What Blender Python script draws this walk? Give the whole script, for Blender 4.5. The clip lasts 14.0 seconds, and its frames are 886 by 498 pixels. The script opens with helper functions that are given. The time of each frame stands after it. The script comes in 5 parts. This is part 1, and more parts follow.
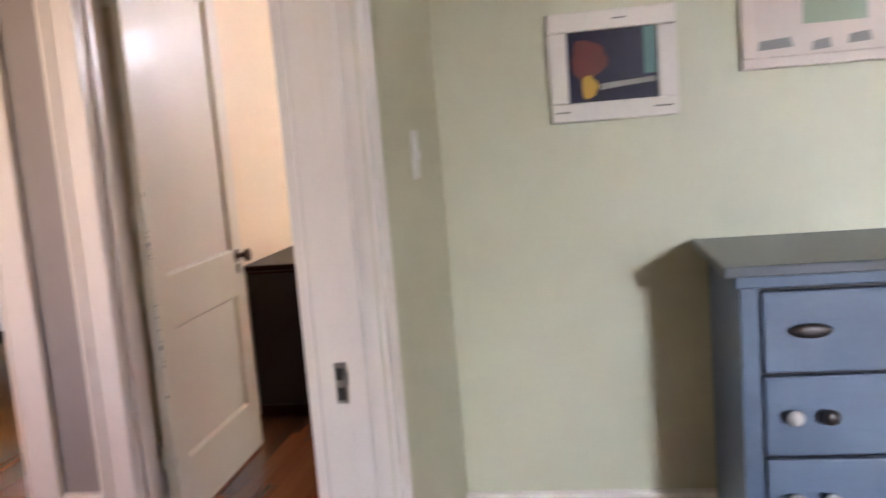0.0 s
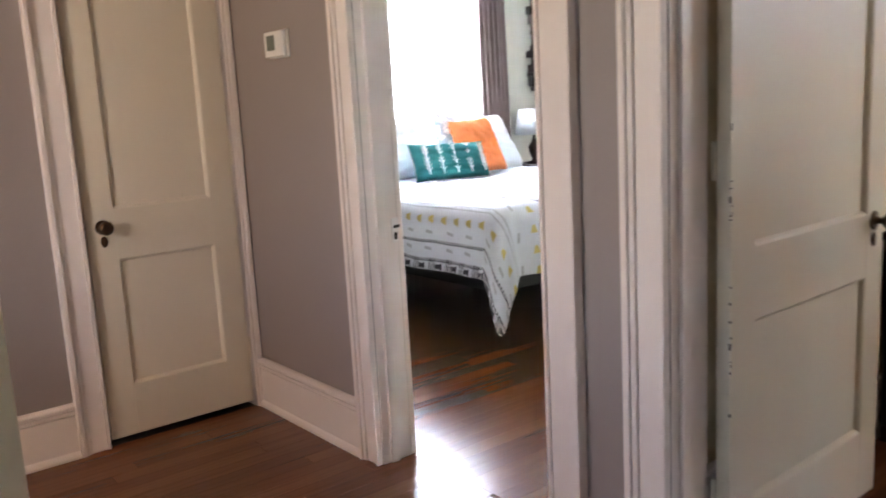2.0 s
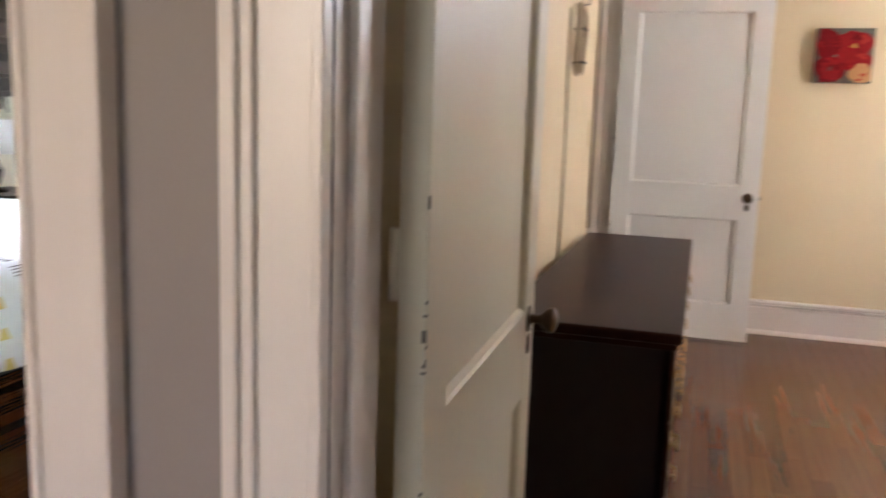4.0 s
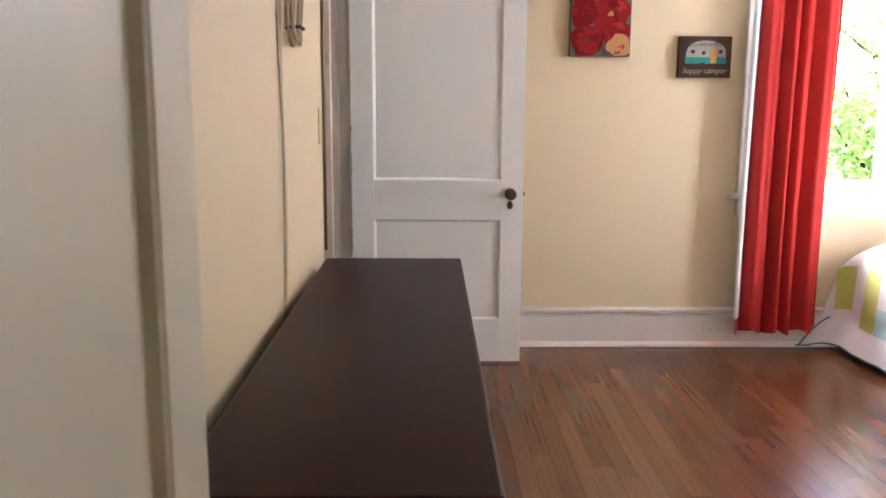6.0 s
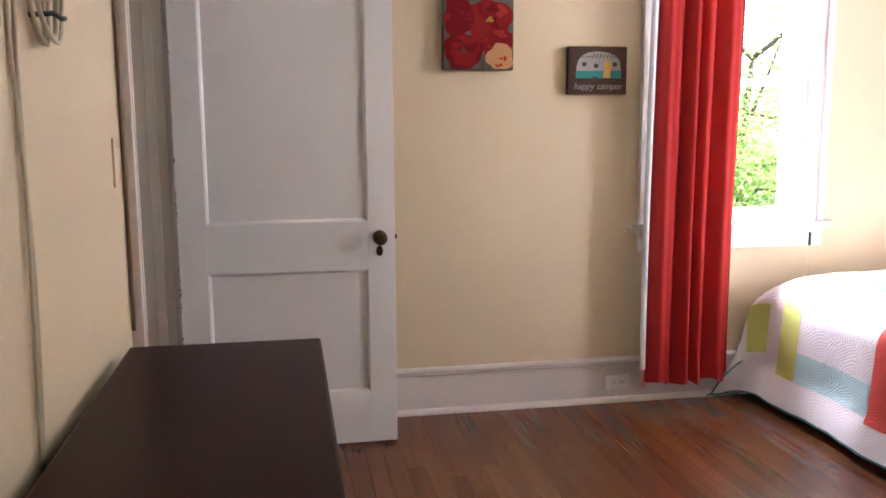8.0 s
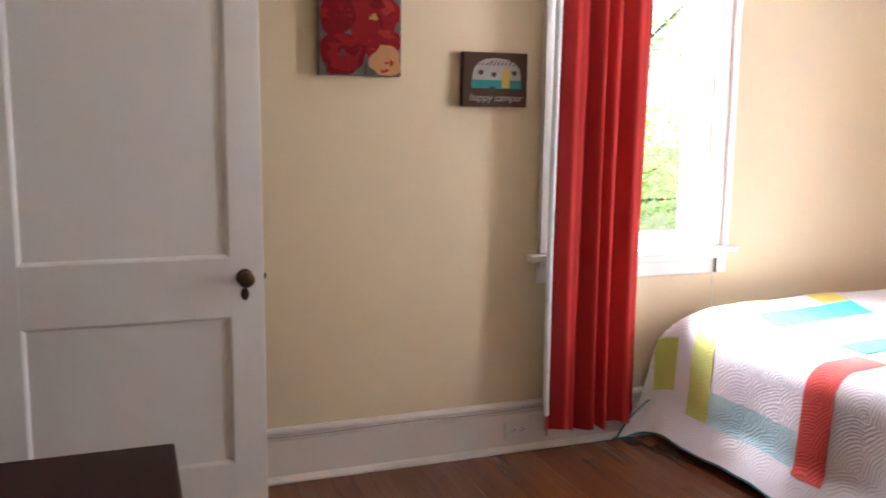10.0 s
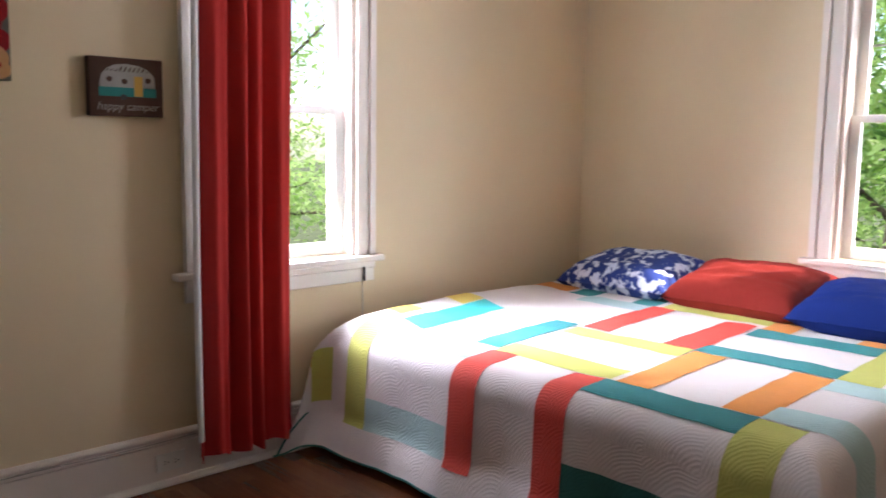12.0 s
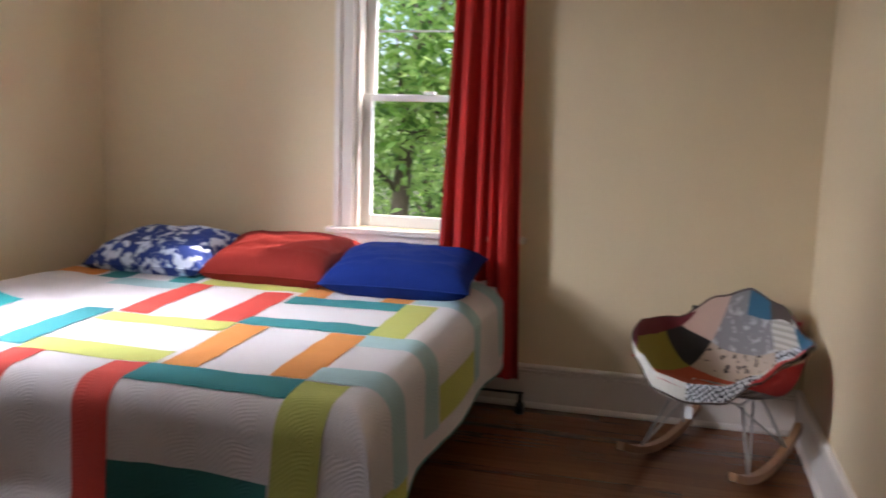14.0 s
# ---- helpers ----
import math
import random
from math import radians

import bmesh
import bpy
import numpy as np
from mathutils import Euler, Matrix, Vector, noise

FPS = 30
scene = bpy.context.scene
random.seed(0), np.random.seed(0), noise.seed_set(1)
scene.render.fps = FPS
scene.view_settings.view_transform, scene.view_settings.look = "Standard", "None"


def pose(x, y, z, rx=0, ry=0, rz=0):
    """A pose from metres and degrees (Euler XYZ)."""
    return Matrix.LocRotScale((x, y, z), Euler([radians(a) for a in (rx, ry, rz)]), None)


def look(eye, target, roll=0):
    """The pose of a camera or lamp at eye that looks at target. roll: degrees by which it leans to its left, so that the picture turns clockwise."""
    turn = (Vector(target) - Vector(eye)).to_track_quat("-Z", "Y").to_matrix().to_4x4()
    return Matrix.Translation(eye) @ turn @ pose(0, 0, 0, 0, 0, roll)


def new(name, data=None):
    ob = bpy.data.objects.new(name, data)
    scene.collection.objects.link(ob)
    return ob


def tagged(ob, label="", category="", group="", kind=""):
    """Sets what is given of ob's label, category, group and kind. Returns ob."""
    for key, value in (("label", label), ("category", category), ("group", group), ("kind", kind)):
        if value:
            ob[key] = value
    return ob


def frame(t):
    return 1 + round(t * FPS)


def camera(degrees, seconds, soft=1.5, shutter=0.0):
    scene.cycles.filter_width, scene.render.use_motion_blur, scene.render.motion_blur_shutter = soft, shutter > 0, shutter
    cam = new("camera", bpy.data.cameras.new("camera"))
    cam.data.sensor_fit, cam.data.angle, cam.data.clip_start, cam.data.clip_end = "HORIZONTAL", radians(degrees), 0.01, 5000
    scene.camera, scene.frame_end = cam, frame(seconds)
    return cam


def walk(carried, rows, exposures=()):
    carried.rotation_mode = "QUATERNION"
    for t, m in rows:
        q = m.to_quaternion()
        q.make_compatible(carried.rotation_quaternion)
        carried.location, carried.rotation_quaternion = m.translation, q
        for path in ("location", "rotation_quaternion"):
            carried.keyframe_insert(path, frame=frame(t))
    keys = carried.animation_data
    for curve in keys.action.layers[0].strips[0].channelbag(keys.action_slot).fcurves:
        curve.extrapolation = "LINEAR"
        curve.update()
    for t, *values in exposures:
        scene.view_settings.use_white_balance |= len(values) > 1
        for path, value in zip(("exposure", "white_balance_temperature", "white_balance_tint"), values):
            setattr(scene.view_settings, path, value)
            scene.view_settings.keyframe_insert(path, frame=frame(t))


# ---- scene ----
cam = camera(55.3, 14.0, 1.6, 0.4)
PATH = [
    (0, (0.369, 0.448, 1.276), (0.057, 2.407, 1.019), -4.6),
    (0.5, (0.389, 0.587, 1.285), (-0.388, 2.399, 0.944), -4.0),
    (1, (0.283, 0.853, 1.255), (-0.844, 2.472, 0.918), -4.6),
    (1.5, (0.194, 1.112, 1.267), (-1.165, 2.547, 0.959), -4.4),
    (2, (0.06, 1.335, 1.268), (-1.481, 2.562, 0.921), -3.1),
    (2.1, (0.023, 1.358, 1.256), (-1.531, 2.567, 0.902), -2.6),
    (2.5, (-0.146, 1.484, 1.245), (-1.689, 2.696, 0.86), -3.1),
    (3, (-0.399, 1.652, 1.262), (-1.726, 3.099, 0.883), -3.1),
    (3.5, (-0.568, 1.867, 1.265), (-1.534, 3.581, 0.905), -0.2),
    (3.8, (-0.670, 2.012, 1.270), (-1.407, 3.841, 0.938), 1.6),
    (4, (-0.724, 2.093, 1.278), (-1.292, 3.985, 0.964), 1.9),
    (4.2, (-0.776, 2.158, 1.290), (-1.163, 4.098, 0.991), 1.7),
    (6.3, (-0.856, 3.277, 1.303), (-0.776, 5.246, 0.959), -0.2),
    (6.5, (-0.865, 3.359, 1.313), (-0.734, 5.325, 0.97), -0.7),
    (7, (-0.834, 3.566, 1.302), (-0.575, 5.52, 0.959), -1.2),
    (7.5, (-0.8, 3.776, 1.327), (-0.474, 5.722, 1.003), -0.6),
    (7.7, (-0.806, 3.827, 1.305), (-0.467, 5.775, 1.002), -0.5),
    (10, (-0.796, 4.467, 1.359), (-0.106, 6.322, 1.068), 0.6),
    (10.5, (-0.743, 4.489, 1.355), (0.156, 6.253, 1.069), 0.0),
    (11, (-0.749, 4.483, 1.352), (0.319, 6.153, 1.08), 0.1),
    (11.5, (-0.738, 4.495, 1.346), (0.488, 6.054, 1.091), 0.3),
    (12, (-0.741, 4.503, 1.345), (0.625, 5.942, 1.1), 0.8),
    (12.5, (-0.746, 4.505, 1.347), (0.766, 5.79, 1.096), 0.8),
    (13, (-0.745, 4.508, 1.345), (0.907, 5.604, 1.085), 0.8),
    (13.5, (-0.742, 4.535, 1.341), (1.058, 5.362, 1.067), 1.1),
    (14, (-0.735, 4.561, 1.334), (1.179, 5.068, 1.057), 1.7),
]
walk(cam, [(t, look(eye, target, roll)) for t, eye, target, roll in PATH], [(0.0, 3.65, 6900, 32), (0.5, 3.65, 6900, 31), (1.0, 3.2, 6800, 29), (2.0, 3.2, 6400, 22), (3.0, 3.15, 6400, 19), (3.5, 3.15, 6600, 19), (4.0, 3.2, 6700, 20), (6.5, 3.2, 6250, 21), (7.7, 2.85, 6300, 25), (10.0, 2.5, 6500, 23), (11.5, 1.75, 6500, 22), (14.0, 1.12, 6500, 18)])

# ---- world and light ----
world = bpy.data.worlds.new("world")
scene.world = world
world.use_nodes = True
sky = world.node_tree.nodes.new("ShaderNodeTexSky")
sky.sky_type, sky.sun_disc = "NISHITA", False
sky.sun_elevation, sky.sun_rotation = radians(48), radians(215)
world.node_tree.nodes["Background"].inputs[1].default_value = 0.15
world.node_tree.links.new(sky.outputs[0], world.node_tree.nodes["Background"].inputs[0])
sun = bpy.data.lights.new("sun", "SUN")
sun.energy, sun.angle, sun.color = 5.0, radians(0.6), (1.0, 0.95, 0.86)
new("sun", sun).matrix_world = pose(0, 0, 12, 42, 0, 215 - 180)


def area(name, m, w, h, power, colour=(1, 1, 1)):
    lamp = bpy.data.lights.new(name, "AREA")
    lamp.shape, lamp.size, lamp.size_y, lamp.energy, lamp.color = "RECTANGLE", w, h, power, colour
    ob = new(name, lamp)
    ob.matrix_world = m
    return ob


# daylight outside the unseen window behind the camera, and in the sheer curtain's opening
area("daylight_a", look((2.6, -5.2, 2.7), (1.2, 2.865, 1.0)), 2.4, 1.5, 165, (0.64, 0.87, 1.0))
area("daylight_b", pose(-5.17, 5.1, 1.5, 90, 0, -90), 1.35, 1.3, 52, (0.82, 0.91, 1.0))
# warm fill for an unseen hall lamp, set in an added wall opening
area("warm_hall_fill", pose(-2.2, 0.43, 1.5, 90, 0, 38), 0.5, 1.2, 2.7, (1.0, 0.72, 0.47))
# sky fill: unseen lamps at the heads of the two windows in view, and outdoors
area("head_fill_north", pose(1.24, 7.59, 2.28, 84, 0, 180), 0.70, 0.30, 4.2, (0.82, 0.92, 1.0))
area("head_fill_east", pose(3.305, 5.73, 2.28, 84, 0, 90), 0.70, 0.30, 2.6, (0.84, 0.93, 1.0))
area("sky_fill_north", look((-0.6, 10.2, 4.0), (1.5, 7.2, 1.2)), 3.0, 3.2, 1250, (0.84, 0.92, 1.0))
# added low and south of the window's view, to brighten the closet door
area("sky_fill_east", look((5.0, 4.6, 1.6), (-0.7, 6.9, 1.2)), 2.0, 1.4, 34, (0.86, 0.94, 1.0))

# ---- materials ----


def nodes_of(name):
    m = bpy.data.materials.new(name)
    m.use_nodes = True
    return m, m.node_tree.nodes, m.node_tree.links, m.node_tree.nodes["Principled BSDF"]


def surf(name, c, c2=None, rough=0.5, scale=6.0, bump=0.0, bscale=80.0, metal=0.0, stretch=(1, 1, 1), coat=0.0, sheen=0.0, spread=0.0, spec=0.5):
    """Two noises (broad and fine) between two colours, with a fine relief."""
    m, n, l, b = nodes_of(name)
    c2 = c2 or tuple(v * 0.86 for v in c)
    tc, mp = n.new("ShaderNodeTexCoord"), n.new("ShaderNodeMapping")
    mp.inputs["Scale"].default_value = stretch
    l.new(tc.outputs["Object"], mp.inputs["Vector"])
    broad, fine = n.new("ShaderNodeTexNoise"), n.new("ShaderNodeTexNoise")
    broad.inputs["Scale"].default_value, fine.inputs["Scale"].default_value = scale / 5, scale * 3
    broad.inputs["Detail"].default_value = fine.inputs["Detail"].default_value = 5
    add = n.new("ShaderNodeMath")
    add.operation, add.use_clamp = "MULTIPLY_ADD", True
    add.inputs[1].default_value = 0.5
    half = n.new("ShaderNodeMath")
    half.operation = "MULTIPLY"
    half.inputs[1].default_value = 0.5
    mix = n.new("ShaderNodeMix")
    mix.data_type = "RGBA"
    mix.inputs[6].default_value, mix.inputs[7].default_value = (*c, 1), (*c2, 1)
    for t in (broad, fine):
        l.new(mp.outputs[0], t.inputs["Vector"])
    l.new(fine.outputs[0], half.inputs[0])
    l.new(broad.outputs[0], add.inputs[0])
    l.new(half.outputs[0], add.inputs[2])
    l.new(add.outputs[0], mix.inputs[0])
    colour = mix.outputs[2]
    if spread:
        info, hsv, rng = n.new("ShaderNodeObjectInfo"), n.new("ShaderNodeHueSaturation"), n.new("ShaderNodeMapRange")
        rng.inputs[3].default_value, rng.inputs[4].default_value = 1 - spread, 1 + spread
        l.new(info.outputs["Random"], rng.inputs[0])
        l.new(rng.outputs[0], hsv.inputs["Value"])
        l.new(colour, hsv.inputs["Color"])
        colour = hsv.outputs[0]
    l.new(colour, b.inputs["Base Color"])
    b.inputs["Roughness"].default_value, b.inputs["Metallic"].default_value = rough, metal
    b.inputs["Coat Weight"].default_value, b.inputs["Sheen Weight"].default_value, b.inputs["Specular IOR Level"].default_value = coat, sheen, spec
    if bump:
        t, bp = n.new("ShaderNodeTexNoise"), n.new("ShaderNodeBump")
        t.inputs["Scale"].default_value, t.inputs["Detail"].default_value = bscale, 4
        bp.inputs["Strength"].default_value, bp.inputs["Distance"].default_value = min(1, bump), 0.004
        l.new(mp.outputs[0], t.inputs["Vector"])
        l.new(t.outputs[0], bp.inputs["Height"])
        l.new(bp.outputs[0], b.inputs["Normal"])
    return m


def floor_wood(name, per_object):
    """Stained oak strip: a tone for each board, long grain, a satin finish."""
    m, n, l, b = nodes_of(name)
    geo, mp = n.new("ShaderNodeNewGeometry"), n.new("ShaderNodeMapping")
    rnd = n.new("ShaderNodeObjectInfo").outputs["Random"] if per_object else geo.outputs["Random Per Island"]
    off = n.new("ShaderNodeVectorMath")
    off.operation = "SCALE"
    off.inputs[0].default_value = (7, 31, 3)
    l.new(rnd, off.inputs["Scale"])
    plus = n.new("ShaderNodeVectorMath")
    l.new(geo.outputs["Position"], plus.inputs[0])
    l.new(off.outputs[0], plus.inputs[1])
    mp.inputs["Scale"].default_value = (1, 0.05, 1)
    l.new(plus.outputs[0], mp.inputs["Vector"])
    grain, wave = n.new("ShaderNodeTexNoise"), n.new("ShaderNodeTexWave")
    grain.inputs["Scale"].default_value, grain.inputs["Detail"].default_value, grain.inputs["Roughness"].default_value = 55, 7, 0.6
    wave.inputs["Scale"].default_value, wave.inputs["Distortion"].default_value, wave.inputs["Detail"].default_value = 9, 9, 3
    wave.inputs["Detail Scale"].default_value = 1.6
    l.new(mp.outputs[0], grain.inputs["Vector"])
    l.new(mp.outputs[0], wave.inputs["Vector"])
    tone = n.new("ShaderNodeValToRGB")
    tone.color_ramp.elements[0].color, tone.color_ramp.elements[1].color = (0.124, 0.043, 0.017, 1), (0.188, 0.072, 0.029, 1)
    e = tone.color_ramp.elements.new(0.5)
    e.color = (0.160, 0.058, 0.022, 1)
    l.new(rnd, tone.inputs[0])
    dark = n.new("ShaderNodeMix")
    dark.data_type, dark.blend_type = "RGBA", "MULTIPLY"
    ramp = n.new("ShaderNodeValToRGB")
    ramp.color_ramp.elements[0].position, ramp.color_ramp.elements[0].color = 0.36, (0.55, 0.47, 0.43, 1)
    ramp.color_ramp.elements[1].position = 0.62
    l.new(grain.outputs[0], ramp.inputs[0])
    dark.inputs[0].default_value = 0.34
    l.new(tone.outputs[0], dark.inputs[6])
    l.new(ramp.outputs[0], dark.inputs[7])
    band = n.new("ShaderNodeMix")
    band.data_type, band.blend_type = "RGBA", "MULTIPLY"
    r2 = n.new("ShaderNodeValToRGB")
    r2.color_ramp.elements[0].color, r2.color_ramp.elements[1].position = (0.55, 0.47, 0.42, 1), 0.45
    l.new(wave.outputs[0], r2.inputs[0])
    band.inputs[0].default_value = 0.16
    l.new(dark.outputs[2], band.inputs[6])
    l.new(r2.outputs[0], band.inputs[7])
    l.new(band.outputs[2], b.inputs["Base Color"])
    rr = n.new("ShaderNodeMapRange")
    rr.inputs[3].default_value, rr.inputs[4].default_value = 0.23, 0.25
    l.new(grain.outputs[0], rr.inputs[0])
    l.new(rr.outputs[0], b.inputs["Roughness"])
    bp = n.new("ShaderNodeBump")
    bp.inputs["Strength"].default_value, bp.inputs["Distance"].default_value = 0.001, 0.002
    l.new(grain.outputs[0], bp.inputs["Height"])
    l.new(bp.outputs[0], b.inputs["Normal"])
    return m


def quilted(name, c, c2):
    """Cotton with fan quilting: arcs of stitching pressed into the cloth."""
    m = surf(name, c, c2, 0.85, 9, 0, sheen=0.0)
    n, l, b = m.node_tree.nodes, m.node_tree.links, m.node_tree.nodes["Principled BSDF"]
    uv = n.new("ShaderNodeUVMap")
    sc, fr, ln = (n.new("ShaderNodeVectorMath") for _ in range(3))
    sc.operation, fr.operation, ln.operation = "SCALE", "FRACTION", "LENGTH"
    sc.inputs["Scale"].default_value = 1 / 0.19
    wob, wsc = n.new("ShaderNodeTexNoise"), n.new("ShaderNodeVectorMath")
    wob.inputs["Scale"].default_value = 7
    wsc.operation = "MULTIPLY_ADD"
    wsc.inputs[1].default_value = (0.05, 0.05, 0.0)
    l.new(uv.outputs[0], wob.inputs["Vector"])
    l.new(wob.outputs["Color"], wsc.inputs[0])
    l.new(uv.outputs[0], wsc.inputs[2])
    l.new(wsc.outputs[0], sc.inputs[0])
    l.new(sc.outputs[0], fr.inputs[0])
    l.new(fr.outputs[0], ln.inputs[0])
    mul, sn = n.new("ShaderNodeMath"), n.new("ShaderNodeMath")
    mul.operation, sn.operation = "MULTIPLY", "SINE"
    mul.inputs[1].default_value = 6.28 * 15
    l.new(ln.outputs["Value"], mul.inputs[0])
    l.new(mul.outputs[0], sn.inputs[0])
    t = n.new("ShaderNodeTexNoise")
    t.inputs["Scale"].default_value = 35
    tc = n.new("ShaderNodeTexCoord")
    l.new(tc.outputs["Object"], t.inputs["Vector"])
    mix = n.new("ShaderNodeMath")
    mix.operation = "MULTIPLY_ADD"
    mix.inputs[1].default_value = 4.5
    t.inputs["Detail"].default_value, t.inputs["Roughness"].default_value, t.inputs["Distortion"].default_value = 4, 0.65, 1.2
    l.new(t.outputs[0], mix.inputs[0])
    l.new(sn.outputs[0], mix.inputs[2])
    bp = n.new("ShaderNodeBump")
    bp.inputs["Strength"].default_value, bp.inputs["Distance"].default_value = 0.16, 0.004
    l.new(mix.outputs[0], bp.inputs["Height"])
    l.new(bp.outputs[0], b.inputs["Normal"])
    return m


def spotted(name, c, c2, scale, low, high, rough=0.85):
    """A printed cloth: sharp blotches of two colours."""
    m, n, l, b = nodes_of(name)
    tc, t, r = n.new("ShaderNodeTexCoord"), n.new("ShaderNodeTexNoise"), n.new("ShaderNodeValToRGB")
    t.inputs["Scale"].default_value, t.inputs["Detail"].default_value = scale, 3
    r.color_ramp.elements[0].position, r.color_ramp.elements[0].color = low, (*c, 1)
    r.color_ramp.elements[1].position, r.color_ramp.elements[1].color = high, (*c2, 1)
    l.new(tc.outputs["Object"], t.inputs["Vector"])
    l.new(t.outputs[0], r.inputs[0])
    l.new(r.outputs[0], b.inputs["Base Color"])
    b.inputs["Roughness"].default_value = rough
    return m


def checked(name, c, c2, scale, stretch=(1, 1, 1)):
    m, n, l, b = nodes_of(name)
    tc, mp, t = n.new("ShaderNodeTexCoord"), n.new("ShaderNodeMapping"), n.new("ShaderNodeTexChecker")
    mp.inputs["Scale"].default_value, t.inputs["Scale"].default_value = stretch, scale
    t.inputs["Color1"].default_value, t.inputs["Color2"].default_value = (*c, 1), (*c2, 1)
    l.new(tc.outputs["Object"], mp.inputs[0])
    l.new(mp.outputs[0], t.inputs["Vector"])
    l.new(t.outputs[0], b.inputs["Base Color"])
    b.inputs["Roughness"].default_value = 0.9
    return m


def thin(name, c, share):
    """Sheer cloth or a leaf: part of the light goes through."""
    m, n, l, b = nodes_of(name)
    tr, mx = n.new("ShaderNodeBsdfTranslucent"), n.new("ShaderNodeMixShader")
    tr.inputs[0].default_value = b.inputs["Base Color"].default_value = (*c, 1)
    b.inputs["Roughness"].default_value = 0.6
    mx.inputs[0].default_value = share
    l.new(b.outputs[0], mx.inputs[1])
    l.new(tr.outputs[0], mx.inputs[2])
    l.new(mx.outputs[0], n["Material Output"].inputs[0])
    return m


CREAM = surf("cream_wall_paint", (0.73, 0.592, 0.394), (0.69, 0.557, 0.368), 0.55, 3, 0.12, 160)
GREEN = surf("sage_wall_paint", (0.59, 0.56, 0.415), (0.55, 0.53, 0.385), 0.5, 3, 0.12, 160)
GREY = surf("taupe_grey_wall_paint", (0.29, 0.245, 0.23), (0.265, 0.225, 0.21), 0.55, 3, 0.12, 160)
PALE = surf("pale_wall_paint", (0.66, 0.66, 0.56), (0.62, 0.62, 0.53), 0.55, 3, 0.12, 160)
CEIL = surf("ceiling_white", (0.8, 0.78, 0.74), (0.76, 0.74, 0.7), 0.8, 3, 0.1, 120)
TRIM = surf("white_gloss_trim", (0.80, 0.73, 0.68), (0.75, 0.68, 0.63), 0.28, 5, 0.15, 26)
DOORW = surf("white_door_paint", (0.82, 0.80, 0.78), (0.77, 0.75, 0.73), 0.32, 4, 0.12, 30)
DOORC = surf("cream_door_paint", (0.72, 0.645, 0.51), (0.67, 0.60, 0.47), 0.36, 4, 0.22, 22, stretch=(1, 1, 0.25))
DOORG = surf("old_cream_gloss", (0.62, 0.565, 0.44), (0.57, 0.52, 0.40), 0.40, 4, 0.16, 14, stretch=(1, 1, 0.25), coat=0.05)
CHIP = surf("chipped_paint", (0.22, 0.19, 0.17), (0.06, 0.045, 0.035), 0.6, 30, 0.3, 60)
UNDER = surf("subfloor", (0.03, 0.014, 0.007), None, 0.8, 6)
PLANK, PLANKS = floor_wood("oak_strip", True), floor_wood("oak_strips", False)
MAHOG = surf("mahogany_stain", (0.034, 0.0095, 0.0065), (0.018, 0.005, 0.004), 0.33, 5, 0.05, 50, stretch=(5, 0.4, 5), spec=0.07)
MAHOGD = surf("mahogany_carcass", (0.022, 0.010, 0.010), (0.012, 0.007, 0.008), 0.3, 5, 0.08, 50, stretch=(5, 5, 0.4), spec=0.3)
BRASS = surf("aged_brass", (0.55, 0.40, 0.20), (0.30, 0.21, 0.11), 0.3, 40, 0.1, 120, metal=1.0)
BRONZE = surf("dark_bronze", (0.12, 0.075, 0.045), (0.05, 0.03, 0.02), 0.35, 40, 0.1, 120, metal=0.9)
STEEL = surf("worn_steel", (0.5, 0.48, 0.45), (0.2, 0.18, 0.16), 0.35, 40, 0.1, 120, metal=1.0)
BLACK = surf("black_metal", (0.015, 0.015, 0.016), None, 0.45, 10)
PLASTIC = surf("white_plastic", (0.78, 0.77, 0.74), (0.72, 0.71, 0.68), 0.4, 6)
DARKP = surf("dark_slot", (0.02, 0.02, 0.02), None, 0.5, 6)
LCD = surf("grey_display", (0.18, 0.20, 0.17), None, 0.2, 6)
REDC = surf("red_curtain_cloth", (0.50, 0.034, 0.031), (0.43, 0.025, 0.023), 0.7, 12, 0.2, 260, spec=0.15)
LINING = surf("white_lining", (0.78, 0.78, 0.78), (0.7, 0.71, 0.73), 0.8, 12, 0.2, 260, spec=0.15)
QWHITE = quilted("quilt_white", (0.715, 0.655, 0.668), (0.665, 0.605, 0.617))
QCOL = {k: quilted("quilt_" + k, c, tuple(v * 0.72 + 0.02 for v in c)) for k, c in dict(
    turquoise=(0.02, 0.50, 0.52), yellow=(0.80, 0.60, 0.13), sky=(0.42, 0.60, 0.62), teal=(0.015, 0.23, 0.25),
    lime=(0.54, 0.55, 0.13), red=(0.68, 0.055, 0.035), orange=(0.78, 0.28, 0.06), deep=(0.012, 0.17, 0.16)).items()}
MATTRESS = surf("mattress_ticking", (0.6, 0.57, 0.52), None, 0.85, 10, 0.2, 120)
FLORAL = spotted("blue_floral_cotton", (0.010, 0.035, 0.20), (0.62, 0.67, 0.78), 18, 0.48, 0.56)
RUST = surf("rust_red_cotton", (0.20, 0.017, 0.012), (0.165, 0.014, 0.010), 0.85, 9, 0.25, 240, sheen=0.0, spec=0.15)
ROYAL = surf("royal_blue_cotton", (0.004, 0.022, 0.165), (0.003, 0.017, 0.135), 0.8, 9, 0.25, 240, sheen=0.0, spec=0.15)
CABLE = surf("ivory_cable", (0.62, 0.54, 0.40), (0.52, 0.44, 0.32), 0.45, 20)
BROWNC = surf("brown_cable", (0.16, 0.09, 0.045), None, 0.5, 20)
SIGN = surf("walnut_board", (0.085, 0.04, 0.025), (0.045, 0.022, 0.015), 0.5, 6, 0.3, 60, stretch=(1, 5, 6), spec=0.15)
